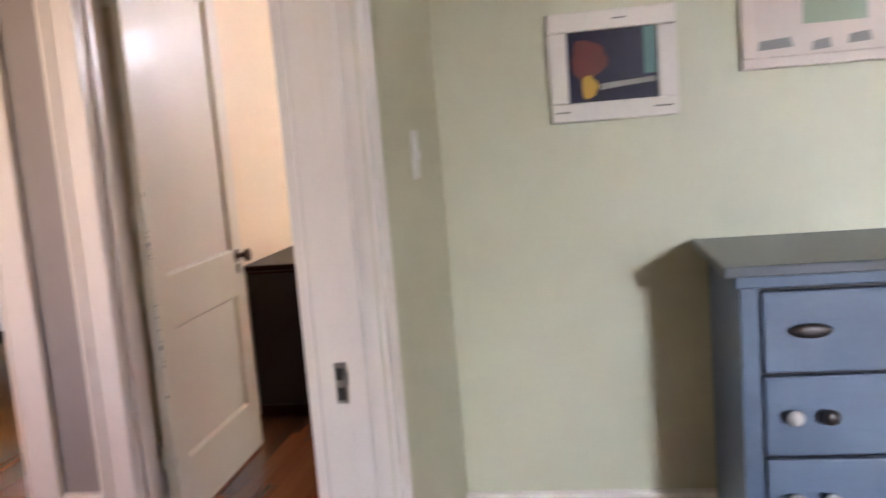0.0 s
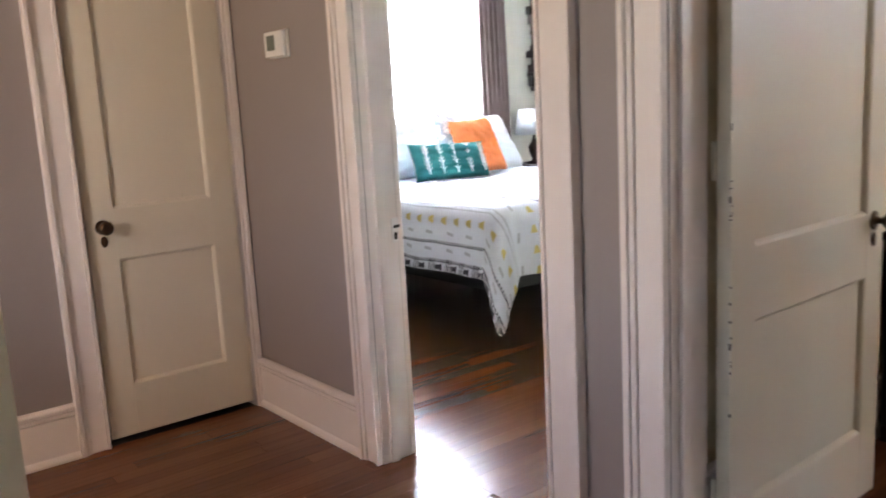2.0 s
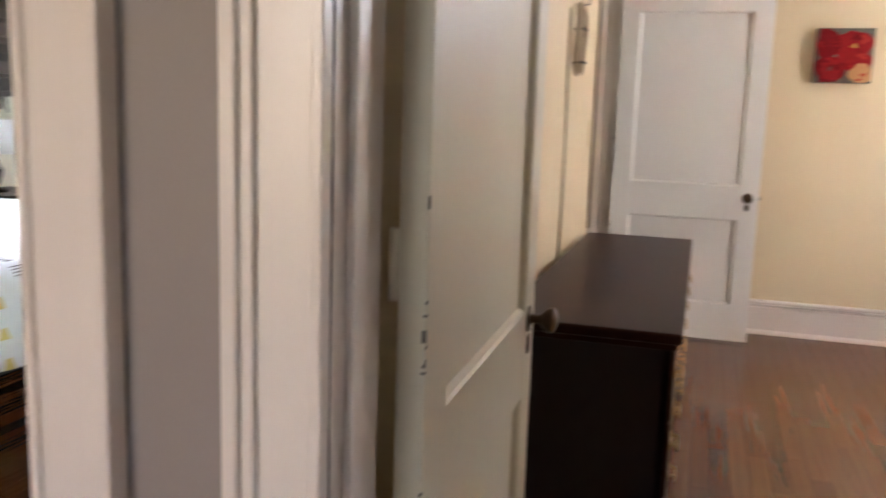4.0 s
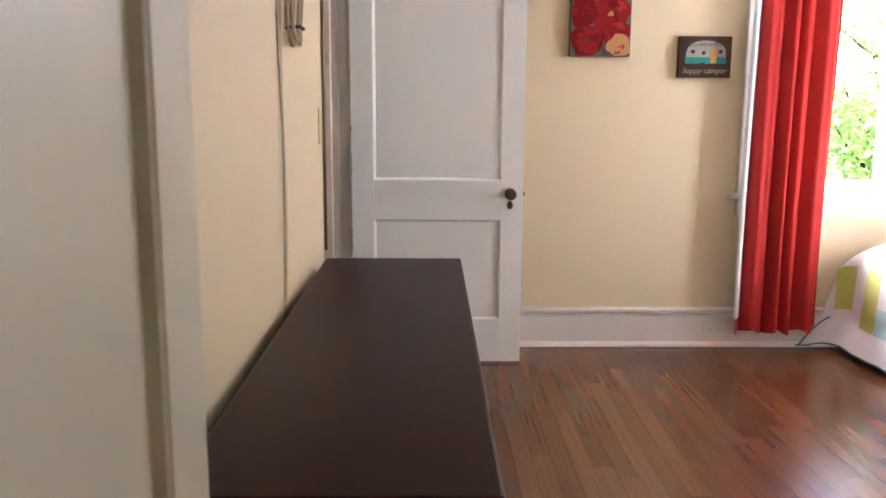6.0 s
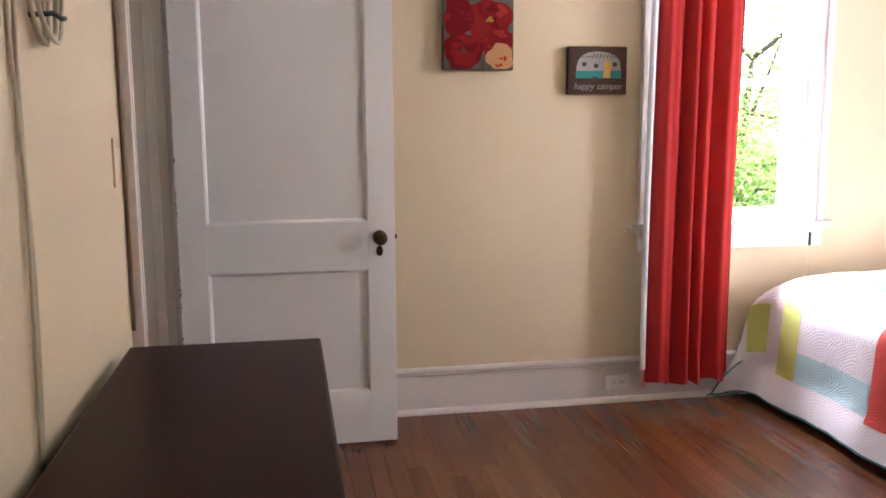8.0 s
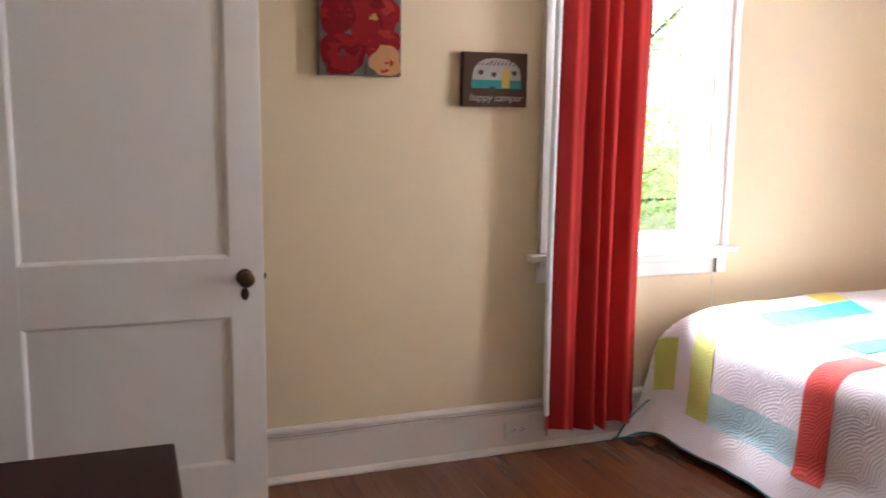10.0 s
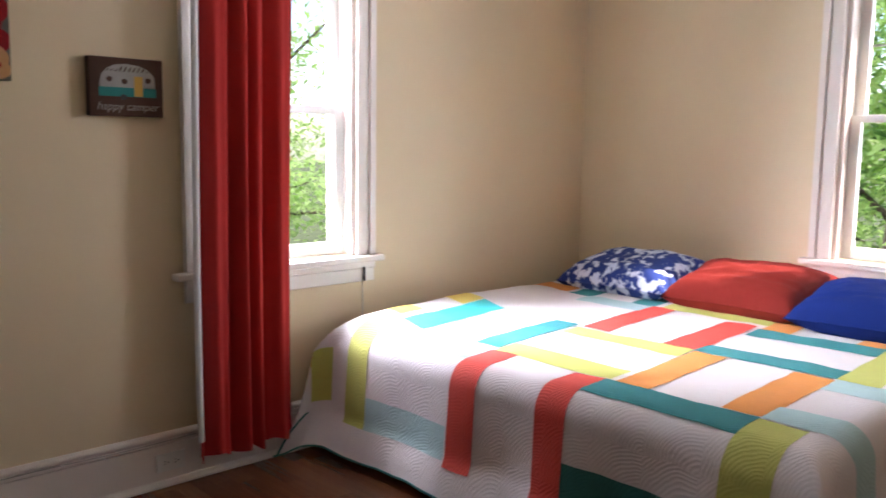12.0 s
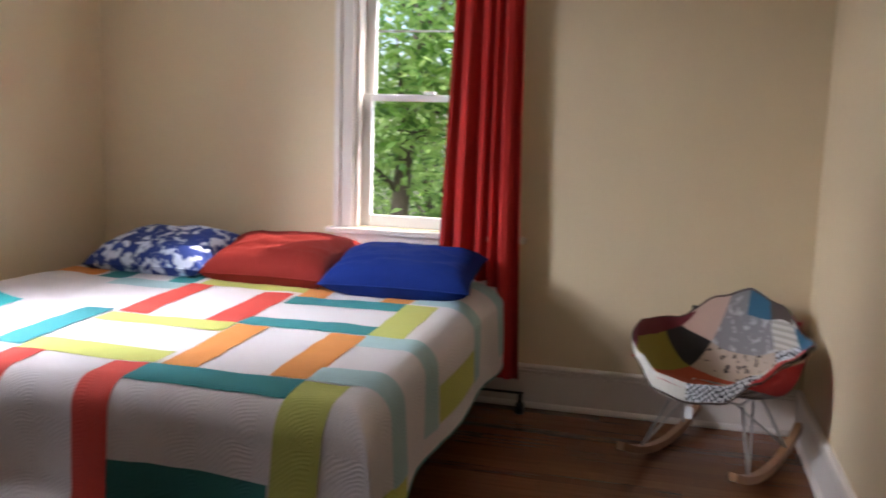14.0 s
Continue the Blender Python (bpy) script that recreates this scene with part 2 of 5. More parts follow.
WHITEP = surf("white_paint_strokes", (0.40, 0.38, 0.35), (0.17, 0.15, 0.14), 0.7, 90)
TEALP = surf("teal_paint_strokes", (0.03, 0.26, 0.24), (0.02, 0.15, 0.15), 0.7, 60, spec=0.15)
GOLDP = surf("gold_paint_strokes", (0.55, 0.33, 0.07), (0.40, 0.22, 0.05), 0.7, 60, spec=0.15)
CANVAS = surf("canvas_grey_green", (0.20, 0.21, 0.17), (0.06, 0.035, 0.03), 0.7, 14, 0.3, 200, spec=0.15)
POPPY = surf("poppy_red", (0.28, 0.006, 0.012), (0.09, 0.003, 0.006), 0.6, 26, 0.3, 160, spec=0.15)
POPPYL = surf("poppy_scarlet", (0.40, 0.015, 0.017), (0.17, 0.006, 0.011), 0.6, 26, 0.3, 160, spec=0.15)
SCARLET = surf("poppy_vermilion", (0.52, 0.05, 0.03), (0.30, 0.015, 0.014), 0.6, 26, 0.3, 160, spec=0.15)
PEACH = surf("peach_petal", (0.52, 0.20, 0.07), (0.55, 0.34, 0.16), 0.6, 26, 0.3, 160, spec=0.15)
BLUEG = surf("slate_blue_paint", (0.108, 0.152, 0.225), (0.078, 0.115, 0.175), 0.45, 9, 0.25, 60, stretch=(0.5, 1, 4))
BLUETOP = surf("slate_blue_top", (0.10, 0.115, 0.13), (0.075, 0.085, 0.10), 0.3, 9, 0.2, 60, stretch=(0.5, 3, 3))
PEWTER = surf("dark_pewter", (0.10, 0.085, 0.085), (0.05, 0.045, 0.045), 0.4, 40, metal=0.8)
GLASSK = surf("pale_glass_knob", (0.6, 0.58, 0.57), (0.45, 0.42, 0.41), 0.12, 30)
DISTRESS = surf("distressed_white_frame", (0.74, 0.68, 0.62), (0.66, 0.58, 0.52), 0.5, 10, 0.3, 40)
PICT = surf("picture_dark", (0.022, 0.02, 0.04), (0.035, 0.03, 0.06), 0.25, 20)
PICTR = surf("picture_red", (0.20, 0.02, 0.012), (0.03, 0.008, 0.01), 0.3, 90)
PICTT = surf("picture_teal", (0.05, 0.16, 0.16), (0.10, 0.20, 0.18), 0.3, 40)
PINKB = surf("pale_pink_board", (0.66, 0.52, 0.46), (0.72, 0.62, 0.56), 0.6, 12, 0.2, 60)
SAGEB = surf("sage_patch", (0.36, 0.42, 0.30), None, 0.6, 12)
COMF = surf("white_comforter", (0.75, 0.79, 0.83), (0.70, 0.74, 0.79), 0.85, 10, 0.3, 40, sheen=0.0)
INK = surf("charcoal_print", (0.035, 0.037, 0.055), (0.08, 0.082, 0.10), 0.85, 40)
MUSTARD = surf("mustard_print", (0.62, 0.52, 0.12), (0.70, 0.62, 0.30), 0.85, 60)
SLATEP = surf("grey_print", (0.40, 0.43, 0.45), (0.55, 0.57, 0.58), 0.85, 60)
ORANGE = surf("orange_cushion", (0.80, 0.23, 0.06), (0.74, 0.20, 0.05), 0.8, 10, 0.2, 220)
TEALC = surf("teal_cushion", (0.008, 0.20, 0.19), (0.006, 0.16, 0.155), 0.8, 10, 0.2, 220)
STRIPE = spotted("blue_stripe_cushion", (0.30, 0.36, 0.44), (0.72, 0.74, 0.78), 22, 0.42, 0.58)
DRAPE = surf("mauve_brown_drape", (0.20, 0.145, 0.13), (0.15, 0.105, 0.095), 0.45, 10, 0.15, 160, sheen=0.3)
SHEER = thin("sheer_white", (0.86, 0.87, 0.88), 0.65)
SHADE = thin("lamp_shade_linen", (0.72, 0.74, 0.76), 0.35)
EBONY = surf("ebony_turned_wood", (0.022, 0.014, 0.011), None, 0.3, 20, coat=0.3)
BARN = surf("reclaimed_board", (0.085, 0.072, 0.063), (0.040, 0.034, 0.031), 0.7, 14, 0.4, 60, spread=0.55)
LEAF, LEAF2, LEAF3 = thin("leaf_green", (0.22, 0.39, 0.09), 0.58), thin("leaf_light_green", (0.36, 0.53, 0.18), 0.58), thin("leaf_dark_green", (0.11, 0.23, 0.06), 0.5)
BARK = surf("bark", (0.13, 0.10, 0.075), (0.05, 0.04, 0.03), 0.9, 8, 0.8, 30, stretch=(1, 1, 0.2))
GRASS = surf("rough_grass", (0.06, 0.10, 0.025), (0.10, 0.11, 0.05), 0.9, 3, 0.5, 20)
BEECH = surf("beech_rocker", (0.40, 0.22, 0.12), (0.30, 0.15, 0.08), 0.4, 10, 0.1, 60, stretch=(1, 6, 6))
WIRE = surf("pale_steel_rod", (0.50, 0.48, 0.46), None, 0.3, 20, metal=0.8)
GLASS, gn, gl, gb = nodes_of("window_glass")
gb.inputs["Transmission Weight"].default_value, gb.inputs["Roughness"].default_value, gb.inputs["IOR"].default_value = 1.0, 0.0, 1.1
PATCH = [surf("patch_olive", (0.25, 0.22, 0.03), None, 0.9, 20, 0.3, 200), surf("patch_black", (0.02, 0.02, 0.022), None, 0.9, 20, 0.3, 200),
         spotted("patch_dashes", (0.03, 0.025, 0.025), (0.42, 0.33, 0.26), 34, 0.38, 0.42), checked("patch_houndstooth", (0.02, 0.02, 0.03), (0.62, 0.62, 0.64), 85),
         surf("patch_scarlet", (0.50, 0.035, 0.04), None, 0.9, 20, 0.3, 200), spotted("patch_grey_fleck", (0.20, 0.19, 0.20), (0.42, 0.41, 0.41), 30, 0.55, 0.66),
         checked("patch_oat_stripe", (0.36, 0.34, 0.30), (0.52, 0.49, 0.44), 26, (0.01, 0.01, 3)), surf("patch_petrol", (0.02, 0.10, 0.17), None, 0.9, 20, 0.3, 200),
         surf("patch_umber", (0.07, 0.045, 0.035), None, 0.9, 20, 0.3, 200), surf("patch_blush", (0.55, 0.38, 0.31), None, 0.9, 20, 0.3, 200),
         surf("patch_maroon", (0.13, 0.012, 0.02), None, 0.9, 20, 0.3, 200), surf("patch_rust", (0.42, 0.07, 0.025), None, 0.9, 20, 0.3, 200),
         surf("patch_cream", (0.62, 0.59, 0.52), (0.5, 0.47, 0.42), 0.9, 60, 0.4, 200)]

# ---- mesh helpers ----


def box(bm, x0, y0, z0, x1, y1, z1, r=0.0):
    m = Matrix.Translation(((x0 + x1) / 2, (y0 + y1) / 2, (z0 + z1) / 2)) @ Matrix.Diagonal((abs(x1 - x0), abs(y1 - y0), abs(z1 - z0), 1))
    vs = bmesh.ops.create_cube(bm, size=1, matrix=m)["verts"]
    if r:
        es = list({e for v in vs for e in v.link_edges})
        bmesh.ops.bevel(bm, geom=es, offset=r, segments=2, affect="EDGES", profile=0.5)
    return bm


def boxes(*rows, r=0.0):
    bm = bmesh.new()
    for row in rows:
        box(bm, *row, r=r)
    return bm


def part(name, bm, mat, parent=None, label="", smooth=False):
    me = bpy.data.meshes.new(name)
    bmesh.ops.recalc_face_normals(bm, faces=bm.faces[:])
    bm.to_mesh(me)
    bm.free()
    me.materials.append(mat)
    if smooth:
        me.polygons.foreach_set("use_smooth", [True] * len(me.polygons))
    ob = new(name, me)
    if parent:
        ob.parent = parent
    return tagged(ob, label)


def thing(name, m, label, category, group="", kind=""):
    e = new(name)
    e.matrix_basis = m
    e.empty_display_size = 0.1
    return tagged(e, label, category, group, kind)


def lathe(bm, prof, n=20, m=Matrix.Identity(4)):
    rings = []
    for r, z in prof:
        rings.append([bm.verts.new(m @ Vector((r * math.cos(6.2832 * i / n), r * math.sin(6.2832 * i / n), z))) for i in range(n)])
    for a, b in zip(rings, rings[1:]):
        for i in range(n):
            bm.faces.new((a[i], a[(i + 1) % n], b[(i + 1) % n], b[i]))
    bm.faces.new(rings[0][::-1])
    bm.faces.new(rings[-1])
    return bm


def tube(bm, pts, r, n=8):
    pts = [Vector(p) for p in pts]
    rings, last = [], Vector((0.31, 0.52, 0.79))
    for i, p in enumerate(pts):
        d = (pts[min(i + 1, len(pts) - 1)] - pts[max(i - 1, 0)]).normalized()
        side = (last - d * last.dot(d)).normalized()
        last = side
        up = d.cross(side)
        rad = r[i] if isinstance(r, (list, tuple)) else r
        rings.append([bm.verts.new(p + (side * math.cos(6.2832 * k / n) + up * math.sin(6.2832 * k / n)) * rad) for k in range(n)])
    for a, b in zip(rings, rings[1:]):
        for k in range(n):
            bm.faces.new((a[k], a[(k + 1) % n], b[(k + 1) % n], b[k]))
    bm.faces.new(rings[0][::-1])
    bm.faces.new(rings[-1])
    return bm


def sheet(fn, us, vs, keep=None, uvs=False):
    """A sheet of cloth through fn(u, v)."""
    bm = bmesh.new()
    layer = bm.loops.layers.uv.new("UVMap") if uvs else None
    grid = {(i, j): bm.verts.new(fn(u, v)) for i, u in enumerate(us) for j, v in enumerate(vs)}
    for i in range(len(us) - 1):
        for j in range(len(vs) - 1):
            if keep is None or keep((us[i] + us[i + 1]) / 2, (vs[j] + vs[j + 1]) / 2):
                f = bm.faces.new([grid[q] for q in ((i, j), (i + 1, j), (i + 1, j + 1), (i, j + 1))])
                if layer:
                    for lp, q in zip(f.loops, ((i, j), (i + 1, j), (i + 1, j + 1), (i, j + 1))):
                        lp[layer].uv = (us[q[0]], vs[q[1]])
    for v in [v for v in bm.verts if not v.link_faces]:
        bm.verts.remove(v)
    return bm


def steps(a, b, n):
    return [a + (b - a) * i / n for i in range(n + 1)]


def polygon(bm, pts, d0, d1, axis="y"):
    """A flat plate with the outline pts (u, z), between depths d0 and d1."""
    def at(u, d, z):
        return (u, d, z) if axis == "y" else (d, u, z)
    a = [bm.verts.new(at(u, d0, z)) for u, z in pts]
    b = [bm.verts.new(at(u, d1, z)) for u, z in pts]
    bm.faces.new(a)
    bm.faces.new(b[::-1])
    for i in range(len(pts)):
        k = (i + 1) % len(pts)
        bm.faces.new((a[i], b[i], b[k], a[k]))
    return bm


def blob(cx, cz, rx, rz, n=22, rough=0.12, seed=1):
    rnd = random.Random(seed)
    ph = [rnd.uniform(0, 6.28) for _ in range(3)]
    out = []
    for i in range(n):
        a = 6.2832 * i / n
        k = 1 + rough * (math.sin(3 * a + ph[0]) + 0.6 * math.sin(5 * a + ph[1]) + 0.4 * math.sin(8 * a + ph[2]))
        out.append((cx + rx * k * math.cos(a), cz + rz * k * math.sin(a)))
    return out


# ---- the plan ----
XL, XR, YN, YS = -1.25, 3.28, 7.565, 3.92     # bedroom with the quilt
YH, YC = 2.905, 3.03                          # hall wall: hall face, bedroom face
XA, XHE = 0.0, -0.13                          # wall of the first room: room face, hall face
YA = 2.865                                    # north wall of the first room
XW = -3.23                                    # west end of the hall
XB, YB = -5.08, 7.4                           # second bedroom
H, TOP = 2.03, 2.55
CD, BD, AD, KD, LD = (-1.091, -0.28), (-2.318, -1.477), (0.80, 1.955), (2.24, 2.865), (6.45, 7.28)
W1, W2, WB, WA = (0.87, 1.61, 0.84, 2.44), (5.36, 6.10, 0.84, 2.44), (4.42, 5.78, 0.85, 2.15), (2.2, 3.3, 0.85, 2.15)


def slab(name, axis, p0, p1, a0, a1, mat, holes=(), label=""):
    bm = bmesh.new()

    def put(u0, u1, z0, z1):
        if u1 - u0 > 1e-4 and z1 - z0 > 1e-4:
            if axis == "y":
                box(bm, u0, p0, z0, u1, p1, z1)
            else:
                box(bm, p0, u0, z0, p1, u1, z1)
    u = a0
    for h0, h1, z0, z1 in sorted(holes):
        put(u, h0, 0, TOP)
        put(h0, h1, 0, z0)
        put(h0, h1, z1, TOP)
        u = h1
    put(u, a1, 0, TOP)
    return tagged(part(name, bm, mat), label, "wall", kind="structure")


tagged(part("floor", boxes((-5.3, -2.7, -0.2, 3.6, 7.8, -0.022)), UNDER), "dark subfloor under stained oak strip flooring", "floor", kind="structure")
tagged(part("ceiling", boxes((-5.3, -2.7, TOP, 3.7, 7.8, TOP + 0.12)), CEIL), "plain white plaster ceiling", "ceiling", kind="structure")
slab("wall_north", "y", YN, YN + 0.2, XL - 0.06, XR + 0.2, CREAM, [W1], "cream painted plaster wall with a window")
slab("wall_east", "x", XR, XR + 0.2, YS - 0.06, YN, CREAM, [W2], "cream painted plaster wall with a window")
slab("wall_west", "x", XL - 0.06, XL, YC, YN, CREAM, [(*LD, 0, H)], "cream painted plaster wall with a closet opening")
slab("wall_south", "y", YS - 0.06, YS, XHE, XR, CREAM, [], "cream painted plaster wall")
slab("wall_entry", "y", YC - 0.0625, YC, XL, XHE - 0.02, CREAM, [(*CD, 0, H)], "cream painted wall round the bedroom door")
slab("wall_passage", "x", XHE - 0.02, XHE + 0.04, YC - 0.0625, YS, CREAM, [], "cream painted side wall by the bedroom door")
slab("wall_hall_north", "y", YH, YC - 0.0625, XW, XHE - 0.02, GREY, [(*BD, 0, H), (*CD, 0, H)], "taupe grey hall wall with an added opening for a fill lamp with two doorways")
slab("wall_hall_west", "x", XW - 0.1, XW, 0.46, YC, GREY, [(*KD, 0, H)], "taupe grey hall wall with an added opening for a fill lamp with a closet door")
# the opening is added, out of view, only for the warm fill
slab("wall_hall_south", "y", 0.4, 0.46, XW - 0.1, XHE, GREY, [(-2.4, -1.4, 0.85, 2.1)], "taupe grey hall wall with an added opening for a fill lamp")
slab("wall_hall_east", "x", XHE, -0.065, 0.4, YH, GREY, [(*AD, 0, H)], "taupe grey hall wall with an added opening for a fill lamp with a doorway")
slab("wall_first_west", "x", -0.065, XA, -2.6, YA, GREEN, [(*AD, 0, H)], "sage green wall with a doorway")
slab("wall_first_north", "y", YA, YA + 0.1, -0.065, 3.5, GREEN, [], "sage green painted wall")
slab("wall_first_east", "x", 3.5, 3.6, -2.6, YA + 0.1, GREEN, [], "sage green painted wall")
slab("wall_first_south", "y", -2.7, -2.6, -0.065, 3.6, GREEN, [WA], "sage green painted wall with a window")
slab("wall_second_west", "x", XB - 0.2, XB, YC - 0.0625, YB, PALE, [WB], "pale painted wall with a window")
slab("wall_second_north", "y", YB, YB + 0.1, XB - 0.2, XL - 0.06, PALE, [], "pale painted wall")
slab("wall_second_east", "x", XL - 0.12, XL - 0.06, YC - 0.0625, YB, PALE, [(*LD, 0, H)], "pale painted wall")
slab("wall_second_south", "y", YC - 0.0625, YC, XB, XL - 0.12, PALE, [(*BD, 0, H)], "pale painted wall with a doorway")
tagged(part("closet_walls", boxes((-2.0, 6.3, 0, -1.94, YB, TOP), (-1.94, 6.3, 0, XL - 0.12, 6.36, TOP)), PALE), "pale painted closet partition walls", "wall", kind="structure")
# unseen side walls added so that no outdoor light shows round the shut door
tagged(part("hall_closet_back", boxes((-3.9, 2.0, 0, -3.8, 3.1, TOP), (-3.8, 2.0, 0, XW - 0.1, 2.1, TOP), (-3.8, 3.0, 0, XW - 0.1, 3.1, TOP)), GREY), "plain grey unseen closet walls that keep daylight from the door gaps", "wall", kind="structure")


def baseboard(name, p, q, out, mat=TRIM):
    """A tall baseboard with a moulded cap and shoe from p to q, standing out along out."""
    p, q, o = Vector((*p, 0)), Vector((*q, 0)), Vector((*out, 0))
    prof = [(0, 0), (0.030, 0), (0.030, 0.010), (0.024, 0.022), (0.018, 0.028), (0.018, 0.168), (0.011, 0.169), (0.011, 0.173), (0.020, 0.174),
            (0.022, 0.187), (0.013, 0.188), (0.013, 0.192), (0.023, 0.193), (0.026, 0.203), (0.021, 0.211), (0.010, 0.215), (0, 0.215)]
    bm = bmesh.new()
    a = [bm.verts.new(p + o * d + Vector((0, 0, z))) for d, z in prof]
    b = [bm.verts.new(q + o * d + Vector((0, 0, z))) for d, z in prof]
    bm.faces.new(a)
    bm.faces.new(b[::-1])
    for i in range(len(prof)):
        k = (i + 1) % len(prof)
        bm.faces.new((a[i], b[i], b[k], a[k]))
    return tagged(part(name, bm, mat), "white painted baseboard with moulded cap", "baseboard", kind="structure")


baseboard("baseboard", (XL, YN), (XR, YN), (0, -1))
baseboard("baseboard", (XR, YS), (XR, YN), (-1, 0))
baseboard("baseboard", (XHE, YS), (XR, YS), (0, 1))
baseboard("baseboard", (XL, YC), (XL, 6.335), (1, 0))
baseboard("baseboard", (XW, YH), (-2.425, YH), (0, -1))
baseboard("baseboard", (-1.352, YH), (-1.206, YH), (0, -1))
baseboard("baseboard", (XW, 0.46), (XW, 2.125), (1, 0))
baseboard("baseboard", (XHE, YA), (3.5, YA), (0, -1))
baseboard("baseboard", (XA, 2.04), (XA, YA), (1, 0))
baseboard("baseboard", (XB, YC), (XB, YB), (1, 0))
baseboard("baseboard", (XB, YB), (-2.0, YB), (0, -1))


def casing_leg(bm, axis, wall, out, inner, outer, z1, deep=1.0):
    """An upright casing board with an outer back band and an inner bead; inner and outer are its edges along the wall."""
    s = 1 if outer > inner else -1
    for u0, u1, d in ((inner, inner + s * 0.014, 0.024), (inner + s * 0.014, outer - s * 0.036, 0.018), (outer - s * 0.036, outer - s * 0.020, 0.026), (outer - s * 0.020, outer, 0.034)):
        lo, hi = min(u0, u1), max(u0, u1)
        d *= deep
        d0, d1 = min(wall, wall + out * d), max(wall, wall + out * d)
        if axis == "y":
            box(bm, lo, d0, 0, hi, d1, z1, r=0.003)
        else:
            box(bm, d0, lo, 0, d1, hi, z1, r=0.003)


def doorway(name, axis, span, faces, widths, label, mat=TRIM, stop=None, back=None):
    """The lining and casings of a doorway. faces: (place, outward sign) of each wall face; widths: casing widths at both ends."""
    lo, hi = span
    t = thing(name, Matrix.Identity(4), label, "door frame", kind="structure")
    planes = [f for f, _ in faces] + ([back] if back is not None else [])
    f0, f1 = min(planes), max(planes)
    for u0, u1 in ((lo - 0.02, lo + 0.002), (hi - 0.002, hi + 0.02)):
        bm = boxes((u0, f0 + 0.002, 0, u1, f1 - 0.002, H)) if axis == "y" else boxes((f0 + 0.002, u0, 0, f1 - 0.002, u1, H))
        part("jamb", bm, mat, t)
    part("head_jamb", boxes((lo, f0 + 0.002, H - 0.002, hi, f1 - 0.002, H + 0.02)) if axis == "y" else boxes((f0 + 0.002, lo, H - 0.002, f1 - 0.002, hi, H + 0.02)), mat, t)
    if stop is not None:
        for u0, u1 in ((lo + 0.002, lo + 0.014), (hi - 0.014, hi - 0.002)):
            bm = boxes((u0, stop - 0.018, 0, u1, stop + 0.018, H), r=0.003) if axis == "y" else boxes((stop - 0.018, u0, 0, stop + 0.018, u1, H), r=0.003)
            part("door_stop", bm, mat, t)
    for place, out in faces:
        for inner, w, s in ((lo, widths[0], -1), (hi, widths[1], 1)):
            bm = bmesh.new()
            casing_leg(bm, axis, place, out, inner, inner + s * w, H + 0.006, 0.45 if place == XA else 1.0)
            part("casing", bm, mat, t)
        a, b = lo - widths[0], hi + widths[1]
        d0, d1 = min(place, place + out * 0.02), max(place, place + out * 0.02)
        part("head_casing", boxes((a, d0, H + 0.008, b, d1, H + 0.125), r=0.003) if axis == "y" else boxes((d0, a, H + 0.008, d1, b, H + 0.125), r=0.003), mat, t)
    return t


doorway("door_frame_1", "y", CD, ((YH, -1), (YC, 1)), (0.115, 0.13), "white painted door frame with moulded casing", stop=2.955)
frame_b = doorway("door_frame_2", "y", BD, ((YH, -1), (YC, 1)), (0.107, 0.125), "white painted door frame with steel strike plate", stop=2.955)
frame_a = doorway("door_frame_3", "x", AD, ((XHE, -1), (XA, 1)), (0.115, 0.085), "white painted door frame with an old mortise strike", stop=-0.05)
doorway("door_frame_4", "x", KD, ((XW, 1),), (0.115, 0.035), "white painted closet door frame", back=XW - 0.1)
doorway("door_frame_5", "x", LD, ((XL, 1),), (0.112, 0.12), "white painted closet door frame with worn edges", stop=XL - 0.055, back=XL - 0.12)
for par, bm in ((frame_a, boxes((-0.096, 1.950, 0.795, -0.074, 1.956, 0.875), (-0.080, 1.946, 0.832, -0.056, 1.955, 0.853))),):
    part("strike_plate", bm, STEEL, par, "worn steel strike plate")
part("strike_hole", boxes((-0.092, 1.946, 0.842, -0.079, 1.9505, 0.864), (-0.092, 1.946, 0.803, -0.079, 1.9505, 0.826)), DARKP, frame_a)
part("strike_plate", boxes((-2.323, 3.004, 0.79, -2.313, 3.030, 0.875)), PLASTIC, frame_b, "painted strike plate")
part("strike_hole", boxes((-2.315, 3.010, 0.84, -2.311, 3.036, 0.85), (-2.315, 3.012, 0.80, -2.311, 3.024, 0.825)), DARKP, frame_b)


